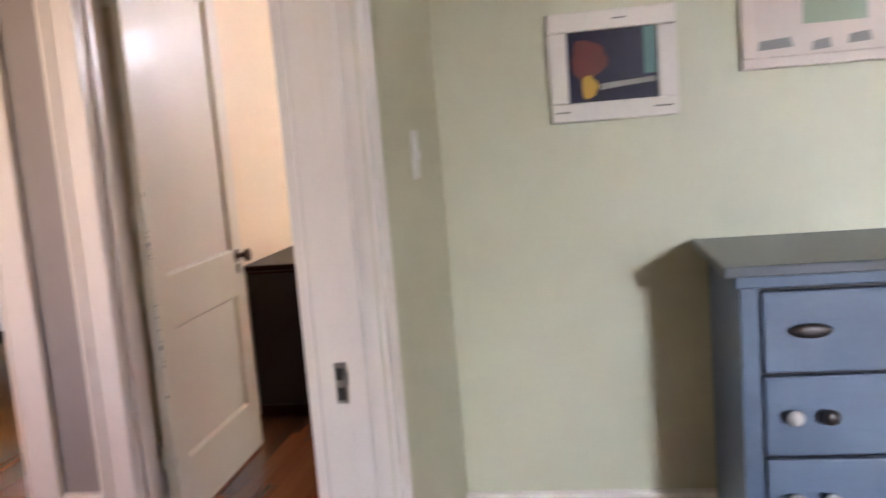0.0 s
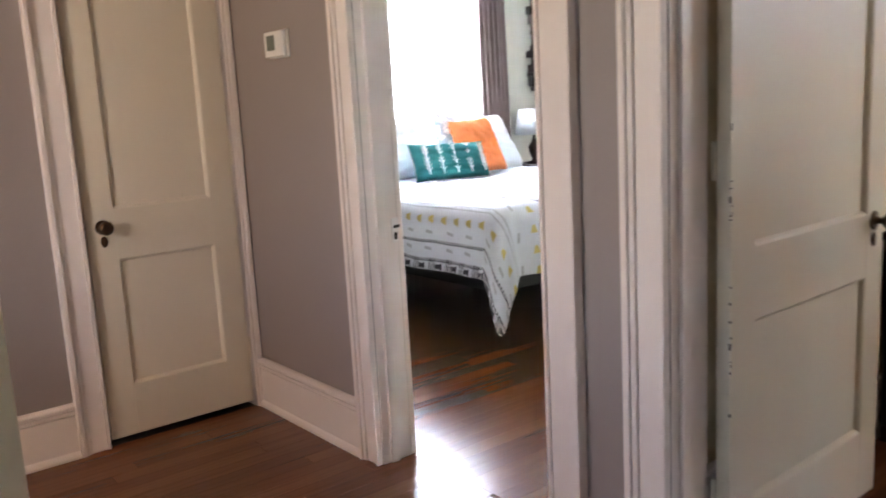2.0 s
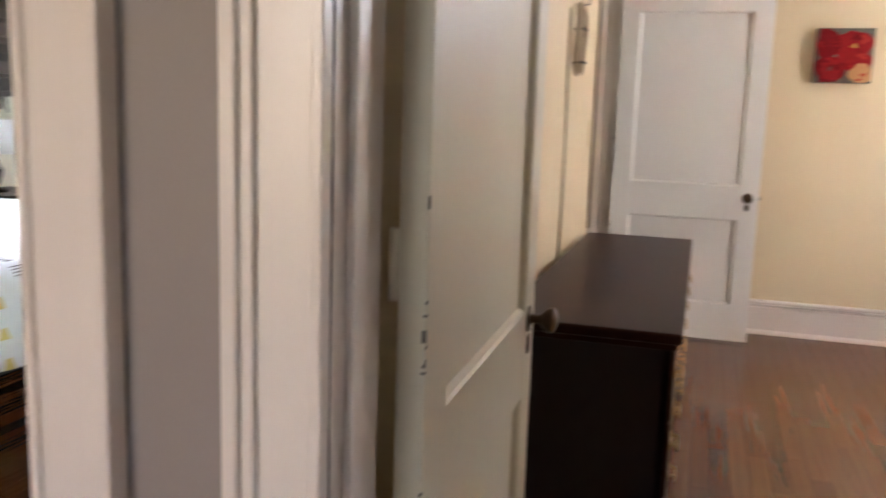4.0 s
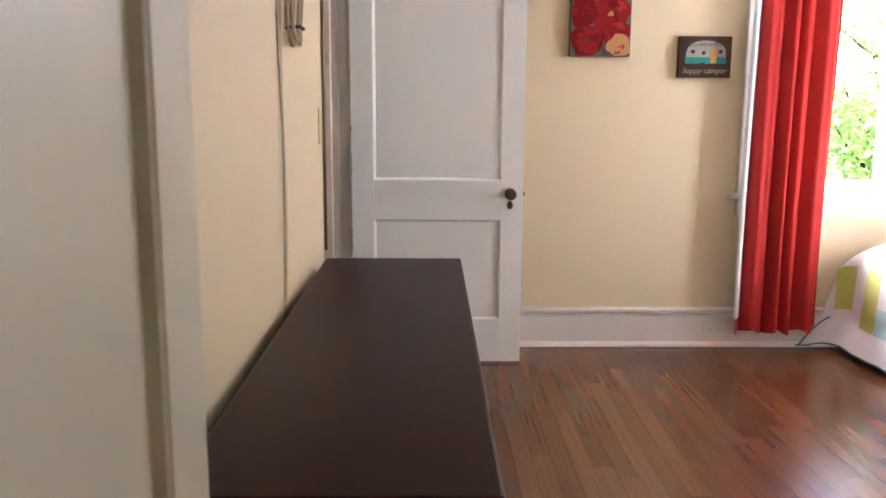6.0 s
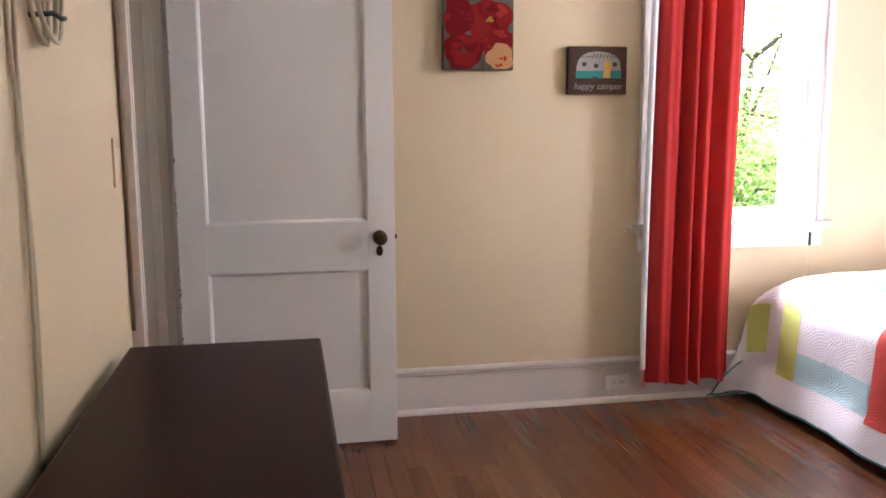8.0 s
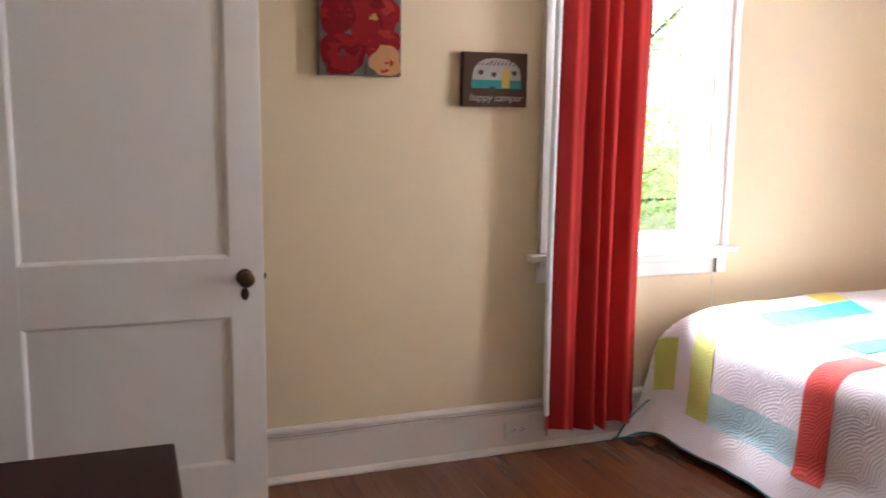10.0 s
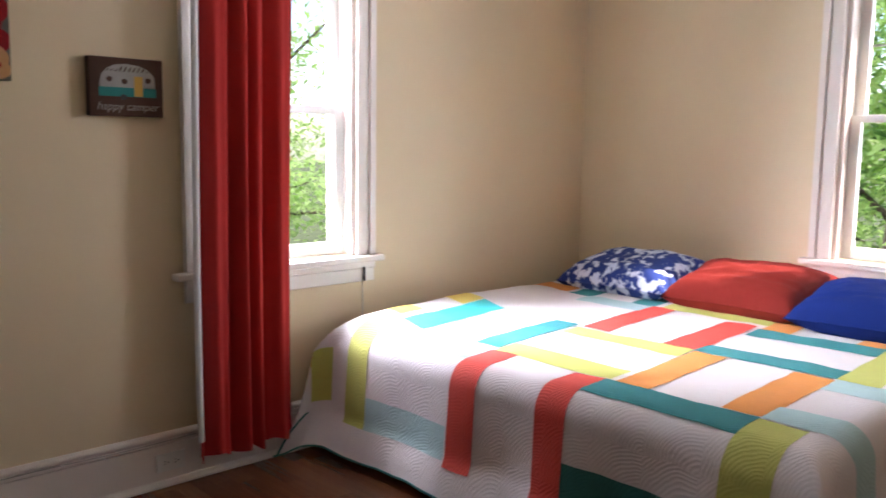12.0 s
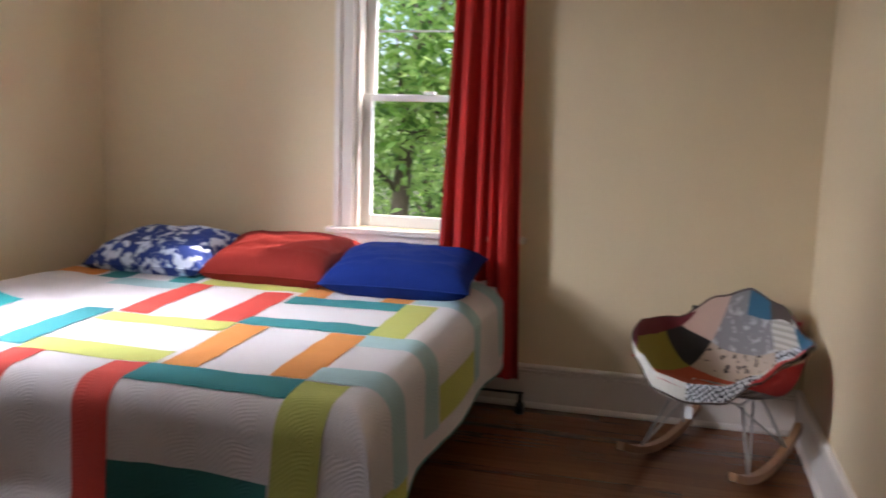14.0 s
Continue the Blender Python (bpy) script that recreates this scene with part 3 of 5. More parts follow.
def door_leaf(name, width, m, label, mat, knob_on=(1, -1), edge=None, levels=(0.228, 0.731, 0.925), z0=0.012):
    """A two-panel door, hinged at x = 0 and reaching to x = width; its faces look along y."""
    t = thing(name, m, label, "door", kind="structure")
    zt, st, th = 2.022, 0.108, 0.019
    low, mid, high = levels
    part("stile", boxes((0, -th, z0, st, th, zt), r=0.002), mat, t)
    part("stile", boxes((width - st, -th, z0, width, th, zt), r=0.002), mat, t)
    for a, b in ((z0, low), (mid, high), (1.905, zt)):
        part("rail", boxes((st - 0.001, -th + 0.0004, a, width - st + 0.001, th - 0.0004, b), r=0.001), mat, t)
    for a, b in ((low, mid), (high, 1.905)):
        part("panel", boxes((st, -0.005, a, width - st, 0.005, b)), mat, t)
        bm = bmesh.new()
        for s in (1, -1):
            ring = []
            for k, d in ((0.0, th - 0.001), (0.003, th - 0.003), (0.005, th - 0.004), (0.011, 0.0052)):
                ring.append([bm.verts.new((x, s * d, z)) for x, z in ((st + k, a + k), (width - st - k, a + k), (width - st - k, b - k), (st + k, b - k))])
            for p, q in zip(ring, ring[1:]):
                for i in range(4):
                    bm.faces.new((p[i], p[(i + 1) % 4], q[(i + 1) % 4], q[i]))
        part("panel_moulding", bm, mat, t)
    if edge:
        rnd = random.Random(5)
        bm = bmesh.new()
        for _ in range(22):
            z, h = rnd.choice((rnd.gauss(1.0, 0.10), rnd.gauss(0.62, 0.08), rnd.uniform(0.1, 1.95))), rnd.choice((0.003, 0.004, 0.006, 0.016))
            box(bm, -0.0012, -th + rnd.uniform(0, 0.006), z, 0.0012 + rnd.uniform(0.0, 0.004), -th - 0.0006, z + h)
        part("paint_chips", bm, CHIP, t, "chipped dark paint along the edge")
    kx = width - 0.062
    for s in knob_on:
        turn = Matrix.Translation((kx, s * th, 0.86)) @ Matrix.Rotation(radians(-90 * s), 4, "X")
        knob = part("knob", lathe(bmesh.new(), [(0.025, 0), (0.025, 0.003), (0.011, 0.006), (0.009, 0.022), (0.016, 0.030), (0.026, 0.040), (0.0275, 0.048), (0.024, 0.056), (0.012, 0.061)], 20, turn), BRONZE, t, "dark bronze knob", True)
        part("rosette", lathe(bmesh.new(), [(0.028, 0), (0.028, 0.003), (0.020, 0.0045)], 20, turn), BRONZE, knob)
        low = Matrix.Translation((kx, s * th, 0.805)) @ Matrix.Rotation(radians(-90 * s), 4, "X") @ Matrix.Diagonal((0.8, 1.25, 1, 1))
        part("keyhole_plate", lathe(bmesh.new(), [(0.017, 0), (0.017, 0.003), (0.012, 0.0042)], 18, low), BRONZE, t, "dark bronze keyhole plate", True)
    part("latch", boxes((width - 0.001, -0.006, 0.85, width + 0.010, 0.006, 0.868), r=0.002), BRONZE, t)
    for z in (0.22, 1.05, 1.78):
        hg = part("hinge", lathe(bmesh.new(), [(0.006, z), (0.0068, z + 0.002), (0.0068, z + 0.088), (0.006, z + 0.09)], 10, Matrix.Translation((-0.004, th + 0.004, 0))), mat, t)
        part("hinge_leaf", boxes((-0.0016, -0.012, z, 0.0006, th, z + 0.09)), mat, hg)
    return t


door_leaf("door_1", 0.815, pose(-1.051, YC + 0.028, 0, 0, 0, 91.1), "old cream gloss-painted two-panel door standing open against the wall", DOORG, knob_on=(-1,), edge=True, levels=(0.224, 0.698, 0.882))
door_leaf("door_2", 0.835, pose(-1.228, 7.256, 0, 0, 0, 0), "white painted two-panel closet door standing open", DOORW, knob_on=(-1,), edge=True)
door_leaf("door_3", 0.608, pose(XW - 0.022, 2.860, 0, 0, 0, -90), "cream painted two-panel closet door, shut", DOORC, knob_on=(1,), z0=0.024)
door_leaf("door_4", 0.76, pose(-0.11, 0.80, 0, 0, 0, 124), "cream painted two-panel door standing open into the hall", DOORC, knob_on=())


def window(name, axis, wall, out, span, label, muntin=True):
    """A double-hung sash window in an opening; out is the sign of the way outdoors."""
    lo, hi, z0, z1 = span
    t = thing(name, Matrix.Identity(4), label, "window", kind="structure")

    def bx(u0, d0, a, u1, d1, b, r=0.0):
        p, q = wall + out * d0, wall + out * d1
        p, q = min(p, q), max(p, q)
        return boxes((u0, p, a, u1, q, b), r=r) if axis == "y" else boxes((p, u0, a, q, u1, b), r=r)
    for u0, u1 in ((lo - 0.01, lo + 0.022), (hi - 0.022, hi + 0.01)):
        part("side_jamb", bx(u0, 0.002, z0, u1, 0.19, z1), TRIM, t)
    part("head_jamb", bx(lo, 0.002, z1 - 0.02, hi, 0.19, z1 + 0.01), TRIM, t)
    for inner, s in ((lo, -1), (hi, 1)):
        bm = bmesh.new()
        for k0, k1, d in ((0, 0.016, 0.022), (0.016, 0.066, 0.017), (0.066, 0.1, 0.03)):
            a, b = sorted((inner + s * k0, inner + s * k1))
            p, q = sorted((wall, wall - out * d))
            if axis == "y":
                box(bm, a, p, z0 - 0.002, b, q, z1, r=0.003)
            else:
                box(bm, p, a, z0 - 0.002, q, b, z1, r=0.003)
        part("casing", bm, TRIM, t)
    part("head_casing", bx(lo - 0.1, -0.022, z1 + 0.002, hi + 0.1, 0, min(z1 + 0.11, TOP - 0.004), 0.003), TRIM, t)
    part("window_sill", bx(lo - 0.150, -0.055, z0 - 0.032, hi + 0.135, 0.0, z0 - 0.004, 0.006), TRIM, t)
    part("sill_tread", bx(lo - 0.008, 0.002, z0 - 0.03, hi + 0.008, 0.20, z0 - 0.002), TRIM, t)
    part("apron", bx(lo - 0.1, -0.018, z0 - 0.125, hi + 0.1, 0, z0 - 0.034, 0.003), TRIM, t)
    part("apron_bead", bx(lo - 0.1, -0.026, z0 - 0.064, hi + 0.1, -0.0185, z0 - 0.034, 0.003), TRIM, t)
    mid = 1.49
    for nm, a, b, d in (("lower_sash", z0, mid + 0.016, 0.055), ("upper_sash", mid - 0.016, min(z1 - 0.02, 2.13), 0.095)):
        foot = 0.058 if nm == "lower_sash" else 0.034
        bm = bmesh.new()
        for row in ((lo + 0.022, a, lo + 0.070, b), (hi - 0.070, a, hi - 0.022, b), (lo + 0.070, a, hi - 0.070, a + foot), (lo + 0.070, b - (0.034 if nm == "lower_sash" else 0.05), hi - 0.070, b)):
            p, q = sorted((wall + out * d, wall + out * (d + 0.034)))
            if axis == "y":
                box(bm, row[0], p, row[1], row[2], q, row[3], r=0.003)
            else:
                box(bm, p, row[0], row[1], q, row[2], row[3], r=0.003)
        sash = part(nm, bm, PLASTIC, t)
        pane = part("pane", bx(lo + 0.068, d + 0.015, a + foot - 0.002, hi - 0.068, d + 0.019, b - 0.032), GLASS, sash)
        pane.visible_shadow = False
        if nm == "upper_sash" and muntin:
            part("muntin", bx(lo + 0.07, d + 0.0195, 1.815, hi - 0.07, d + 0.027, 1.825), PLASTIC, sash)
    # above this bar the opening is extra height for the unseen head lamp
    if z1 > 2.2:
        part("transom_bar", bx(lo, 0.06, 2.085, hi, 0.16, 2.135, 0.003), TRIM, t)
    part("sash_lock", bx((lo + hi) / 2 - 0.03, 0.035, mid + 0.017, (lo + hi) / 2 + 0.03, 0.07, mid + 0.032, 0.004), PLASTIC, t)
    return t


window("window_1", "y", YN, 1, W1, "white double-hung window with moulded casing and sill", False)
window("window_2", "x", XR, 1, W2, "white double-hung window with moulded casing and sill")
window("window_3", "x", XB, -1, WB, "white double-hung window behind sheer curtains", False)
window("window_4", "y", -2.6, -1, WA, "white double-hung window", False)

# ---- bedding helpers ----


def make_drape(edge, south, north, top, r=0.13, flare=0.10, wave=0.010, mirror=1, corner=2.0, spill=0.32, wall=99.0, north_spill=None, fan=0.0, trail=0.0, head=0.0, puff=None, cone=0.0):
    """A cover that lies on a bed with its foot at low x and hangs over the foot and both sides: a function of the cloth's own a (along) and b (across)."""
    arc = r * math.pi / 2

    def over(d):
        # the way out and down after d metres of cloth past the flat
        if d <= 0:
            return 0.0, 0.0
        if d < arc:
            return r * math.sin(d / r), r * (1 - math.cos(d / r))
        return r + flare * (d - arc), r + (d - arc) * 0.99

    def corner_at(p, q, sy):
        """Round the corner the cloth hangs in one full fold."""
        rho, th = math.hypot(p, q), math.atan2(q, p)
        fold = math.sin(2 * th) ** 1.5
        out, down = over(rho * (1 + cone * fold))
        out += 0.10 * fold * down * (1 + 0.5 * math.sin(9 * th))
        x = edge + r - out * math.cos(th)
        y = (south + r - out * math.sin(th)) if sy < 0 else (north - r + out * math.sin(th))
        return Vector((mirror * x, y, max(top(x) - down, 0.03)))

    def at(a, b):
        if cone and a < edge + r and not south + r <= b <= north - r:
            low = b < south + r
            return corner_at(edge + r - a, south + r - b if low else b - north + r, -1 if low else 1)
        ox, dx = over(edge + r - a)
        sy = -1 if b < (south + north) / 2 else 1
        oy, dy = over((south + r - b) if sy < 0 else (b - north + r))
        x = (edge + r if ox else a) - ox
        y = ((south + r if sy < 0 else north - r) if oy else b) + sy * oy
        both = min(dx, dy)
        x -= spill * both * (1.6 if sy > 0 and north_spill is not None else 1)
        y += sy * (spill if sy < 0 or north_spill is None else north_spill) * both
        if sy > 0 and north_spill is not None:
            x -= 0.045 * min(1.0, both / 0.07)
        # the cloth swings out near the south foot corner, trails at the floor, and is fuller at the head
        x -= fan * max(0.0, dx - 0.03) * max(0.0, min(1.0, (south + 0.38 - b) / 0.38))
        x -= trail * max(0.0, dx - 0.36)
        if sy < 0:
            y -= head * max(0.0, min(1.0, (a - 2.0) / 1.1)) * min(1.0, dy / 0.08)
        x += wave * math.sin(b * 11 + 0.7 * math.sin(b * 3)) * min(1, dx / 0.3)
        y += wave * math.sin(a * 10 + math.sin(a * 4)) * min(1, dy / 0.3)
        z = top(x) - (dx ** corner + dy ** corner) ** (1 / corner)
        if puff:
            z += puff(a, b)
        z += 0.006 * noise.noise(Vector((a * 3.1, b * 3.1, 1.7))) + 0.0045 * noise.noise(Vector((a * 9, b * 9, 4.1))) + 0.001 * noise.noise(Vector((a * 20, b * 20, 7.3)))
        return Vector((mirror * x, min(y, wall), max(z, 0.03)))
    return at


def patch(at, a0, a1, b0, b1, lift, step=0.03, flip=1):
    """A piece of cloth that lies on the drape, lifted by its thickness."""
    def raised(a, b):
        p = at(a, b)
        n = (at(a + 0.004, b) - p).cross(at(a, b + 0.004) - p)
        return p + n.normalized() * lift * flip
    return sheet(raised, steps(a0, a1, max(2, round((a1 - a0) / step))), steps(b0, b1, max(2, round((b1 - b0) / step))), uvs=True)


def cushion(name, w, h, d, m, mat, label, sag=0.0, power=3.0, seed=1, group="pillows on the quilt"):
    """A stuffed pillow, w by h, lying in its local x and y, d thick, with drawn-out corners."""
    def side(s):
        def at(u, v):
            k = (max(0, 1 - abs(u) ** power) * max(0, 1 - abs(v) ** power)) ** 0.42
            pin = 1 - 0.07 * (1 - u * u) * v * v
            pin2 = 1 - 0.07 * (1 - v * v) * u * u
            wr = 0.016 * noise.noise(Vector((u * 1.7 + seed, v * 2.6, s))) + 0.008 * noise.noise(Vector((u * 4 + seed, v * 7, s))) + 0.004 * noise.noise(Vector((u * 13 + seed, v * 9, s)))
            z = s * d / 2 * k + wr * k
            z = max(z, -d / 2 * (0.82 if sag == 0 else 0.6))
            return Vector((u * w / 2 * pin2, v * h / 2 * pin, z))
        return at
    t = thing(name, m, label, "pillow", group)
    st = steps(-1, 1, 34)
    a = sheet(side(1), st, st, uvs=True)
    part("cover", a, mat, t, smooth=True)
    part("underside", sheet(side(-1), st, st, uvs=True), mat, t, smooth=True)
    ring = []
    for u0, v0, u1, v1 in ((-1, -1, 1, -1), (1, -1, 1, 1), (1, 1, -1, 1), (-1, 1, -1, -1)):
        for i in range(10):
            f = i / 10
            ring.append(side(1)(u0 + (u1 - u0) * f, v0 + (v1 - v0) * f) * 1.0)
    ring.append(ring[0])
    part("seam", tube(bmesh.new(), ring, 0.0032, 5), mat, t, smooth=True)
    return t


# ---- bed with the quilt ----
def top_c(x):
    return 0.556 + 0.045 * (max(x, 1.45) - 1.6)


bed = thing("bed", pose(0, 0, 0), "king bed on a black steel frame with casters", "bed")
part("mattress", boxes((1.47, 5.42, 0.33, 3.21, 7.30, 0.535), r=0.04), MATTRESS, bed, "pale ticking mattress")
part("box_spring", boxes((1.47, 5.42, 0.17, 3.21, 7.30, 0.325), r=0.02), MATTRESS, bed)
part("side_rail", boxes((1.45, 5.40, 0.135, 3.22, 5.44, 0.172)), BLACK, bed)
part("side_rail", boxes((1.45, 7.28, 0.135, 3.22, 7.32, 0.172)), BLACK, bed)
for x, y in ((1.75, 5.46), (1.75, 7.24), (2.9, 5.46), (2.9, 7.24), (2.3, 6.36)):
    leg = part("leg", boxes((x - 0.018, y - 0.018, 0.055, x + 0.018, y + 0.018, 0.136)), BLACK, bed)
    part("caster", lathe(bmesh.new(), [(0.026, -0.012), (0.030, -0.008), (0.030, 0.008), (0.026, 0.012)], 16, Matrix.Translation((x, y, 0.03)) @ Matrix.Rotation(radians(90), 4, "X")), BLACK, leg)
part("cross_rail", boxes((1.75, 5.44, 0.137, 1.79, 7.28, 0.165)), BLACK, bed)
rail = part("head_rail", boxes((3.134, 5.17, 0.100, 3.146, 5.46, 0.110)), BLACK, bed)
part("caster", lathe(bmesh.new(), [(0.022, -0.02), (0.03, -0.014), (0.03, 0.014), (0.022, 0.02)], 16, Matrix.Translation((3.14, 5.185, 0.03)) @ Matrix.Rotation(radians(90), 4, "X")), BLACK, rail)
part("caster_stem", boxes((3.13, 5.175, 0.056, 3.15, 5.195, 0.1005)), BLACK, rail)

def soft(f):
    f = max(0.0, min(1.0, f))
    return f * f * (3 - 2 * f)


def puff_c(a, b):
    """The filling stands a little higher along the window side."""
    return 0.045 * soft((b - 7.05) / 0.33) * soft((2.95 - a) / 0.9) * soft((a - 1.3) / 0.25)


drape_c = make_drape(1.388, 5.33, 7.47, top_c, 0.095, 0.035, 0.013, corner=3.2, spill=0.28, wall=7.525, north_spill=-0.04, fan=0.30, trail=0.38, head=0.045, puff=puff_c)
A0, B0, B1 = 0.92, 4.98, 7.79
quilt = thing("quilt", pose(0, 0, 0), "white quilt with bright coloured strips, spread over the bed", "quilt")
part("field", sheet(drape_c, steps(A0, 3.22, 110), steps(B0, B1, 130), uvs=True), QWHITE, quilt, "white cotton with fan stitching", True)
STRIPS = (
    ("turquoise", 1.64, 2.15, 7.13, 7.25), ("yellow", 2.02, 2.15, 7.27, 7.44), ("yellow", 1.66, 1.79, 7.30, 7.47), ("sky", 1.47, 1.60, 6.70, 7.22),
    ("teal", 1.65, 2.16, 6.70, 6.82), ("lime", 1.62, 1.74, 6.15, 6.68), ("red", 1.03, 1.61, 6.57, 6.69), ("red", 1.03, 1.60, 6.16, 6.28),
    ("teal", 1.46, 1.60, 5.61, 6.15), ("orange", 1.61, 2.11, 5.99, 6.11), ("orange", 1.62, 2.11, 5.60, 5.73), ("lime", 2.01, 2.12, 6.13, 6.67),
    ("red", 2.15, 2.66, 6.54, 6.66), ("red", 2.13, 2.63, 6.13, 6.26), ("teal", 2.13, 2.24, 5.60, 6.12), ("teal", 2.49, 2.60, 5.60, 6.10),
    ("orange", 2.61, 2.86, 5.98, 6.09), ("orange", 2.61, 2.86, 5.59, 5.71), ("lime", 2.13, 2.59, 5.46, 5.59), ("lime", 2.67, 2.78, 6.10, 6.60),
    ("teal", 2.67, 2.93, 6.65, 6.77), ("teal", 2.66, 2.96, 7.01, 7.14), ("orange", 2.67, 2.80, 7.18, 7.40), ("sky", 2.55, 2.66, 6.66, 7.01),
    ("sky", 1.61, 1.73, 5.06, 5.60), ("sky", 2.00, 2.12, 5.06, 5.59), ("sky", 2.62, 2.73, 5.06, 5.57), ("lime", 2.14, 2.61, 5.07, 5.20),
    ("sky", 1.05, 1.17, 6.71, 7.18), ("lime", 1.05, 1.60, 7.19, 7.31), ("deep", 1.04, 1.19, 5.62, 6.15), ("lime", 1.03, 1.59, 5.46, 5.60),
    ("lime", 1.12, 1.34, 7.42, 7.54), ("lime", 1.50, 1.72, 4.99, 5.055), ("sky", 3.0, 3.12, 5.06, 5.57), ("orange", 1.30, 1.42, 7.54, 7.66))
for i, (colour, a0, a1, b0, b1) in enumerate(STRIPS):
    part("strip", patch(drape_c, a0 - 0.006, a1 + 0.006, b0 - 0.006, b1 + 0.006, 0.0023 + 0.0002 * (i % 5), 0.02), QCOL[colour], quilt, colour + " cotton strip", True)
for pts in ([drape_c(A0, b) for b in steps(B0, B1, 80)], [drape_c(a, B0) for a in steps(A0, 3.22, 60)], [drape_c(a, B1) for a in steps(A0, 3.22, 60)]):
    part("binding", tube(bmesh.new(), pts, 0.005, 6), QCOL["deep"], quilt, "dark teal binding", True)

cushion("pillow", 0.68, 0.42, 0.19, pose(2.95, 6.97, 0.700, -15, 2, 85), FLORAL, "blue and white floral pillow lying on the quilt", seed=2)
cushion("pillow", 0.67, 0.44, 0.20, pose(2.93, 6.32, 0.705, -15, 1, 86), RUST, "plain rust red pillow lying on the quilt", seed=5)
cushion("pillow", 0.68, 0.44, 0.19, pose(2.87, 5.69, 0.70, -12, 0, 92), ROYAL, "plain royal blue pillow lying on the quilt", seed=8)

# ---- curtains ----


def curtain(name, axis, along, depth, z0, z1, folds, label, amp=0.03, seed=3, lining=None, mat=REDC, gather=0.0):
    """A hanging curtain with uneven folds; along: its two ends, depth: its middle plane."""
    rnd = random.Random(seed)
    ph = [rnd.uniform(0, 6.28) for _ in range(6)]
    u0, u1 = along
    t = thing(name, Matrix.Identity(4), label, "curtain", "red curtains" if mat is REDC else "mauve drapes")

    def make(shift):
        def at(u, z):
            k = (u - u0) / (u1 - u0)
            f = (z - z0) / (z1 - z0)
            pull = 1 - gather * f
            uu = (u0 + u1) / 2 + (u - (u0 + u1) / 2) * pull + 0.008 * math.sin(z * 1.7 + ph[3])
            bend = k + 0.035 * math.sin(6.2832 * k * 1.7 + ph[5]) + 0.012 * math.sin(z * 1.3 + ph[1]) * k
            w = 1.5 - 2.6 * abs(math.sin(3.1416 * folds * 1.45 * bend + ph[0])) ** 0.85 + 0.22 * math.sin(6.2832 * folds * 2.3 * k + ph[2] + 0.4 * z) + 0.5 * math.sin(6.2832 * folds * 0.43 * k + ph[5] + 0.5 * math.sin(z * 0.9))
            d = depth + amp * (0.65 + 0.35 * (1 - f)) * w + shift
            zz = z if z > z0 + 0.001 else z + 0.012 * math.sin(6.2832 * folds * k + ph[4])
            return Vector((uu, d, zz)) if axis == "y" else Vector((d, uu, zz))
        return at
    zs = [z0] + steps(z0 + 0.02, z1, 26)
    part("cloth", sheet(make(0.0), steps(u0, u1, 84), zs), mat, t, smooth=True)
    part("hem", sheet(make(-0.0025), steps(u0, u1, 84), [z0 + 0.001, z0 + 0.03, z0 + 0.07]), mat, t, smooth=True)
    if mat is REDC:
        part("back_lining", sheet(make(0.013 if axis == "y" else 0.016), steps(u0 + 0.01, u1 - 0.012, 60), [z + 0.06 for z in zs[:-3]] + [z1]), LINING, t, "white cotton lining", True)
    if lining:
        shift, ends = lining
        part("lining", sheet(make(shift), steps(*ends, 40), [z + 0.08 for z in zs[:-3]] + [z1]), LINING, t, "white cotton lining", True)
    part("curtain_rod", tube(bmesh.new(), [(u0 - 0.1, depth, z1 + 0.012), (u1 + 0.45, depth, z1 + 0.012)] if axis == "y" else [(depth, u0 - 0.1, z1 + 0.012), (depth, u1 + 0.45, z1 + 0.012)], 0.011, 10), BRONZE, t, smooth=True)
    return t


curtain("curtain", "y", (0.768, 1.206), 7.448, 0.11, 2.07, 3.3, "red cotton curtain with white lining, drawn to one side", 0.032, 3, (-0.009, (0.752, 0.806)))
curtain("curtain", "x", (5.20, 5.63), 3.180, 0.16, 2.07, 3.7, "red cotton curtain hanging beside the window and bed", 0.032, 7, gather=0.24)

# ---- dark dresser along the west wall ----
def bail_pull(parent, x, y, z):
    plate = part("back_plate", boxes((x, y - 0.045, z - 0.013, x + 0.004, y + 0.045, z + 0.013), r=0.0015), BRASS, parent, "aged brass back plate")
    bm = tube(bmesh.new(), [(x + 0.003, y - 0.036, z + 0.004), (x + 0.020, y - 0.036, z), (x + 0.022, y - 0.030, z - 0.016), (x + 0.022, y, z - 0.022), (x + 0.022, y + 0.030, z - 0.016), (x + 0.020, y + 0.036, z), (x + 0.003, y + 0.036, z + 0.004)], 0.0035, 7)
    part("bail", bm, BRASS, plate, smooth=True)


dresser = thing("dresser", pose(0, 0, 0), "long dark mahogany dresser with brass bail pulls", "dresser")
DX0, DX1, DY0, DY1 = -1.205, -0.758, 4.27, 6.08
part("top", boxes((DX0 - 0.01, DY0 - 0.028, 0.722, DX1 + 0.024, DY1 + 0.02, 0.751), r=0.007), MAHOG, dresser, "polished mahogany top")
part("top_moulding", boxes((DX0, DY0 - 0.015, 0.704, DX1 + 0.012, DY1 + 0.010, 0.7215), r=0.004), MAHOG, dresser)
part("side_panel", boxes((DX0, DY0, 0.06, DX1 - 0.004, DY0 + 0.02, 0.7035)), MAHOGD, dresser)
part("side_panel", boxes((DX0, DY1 - 0.02, 0.06, DX1 - 0.004, DY1, 0.7035)), MAHOGD, dresser)
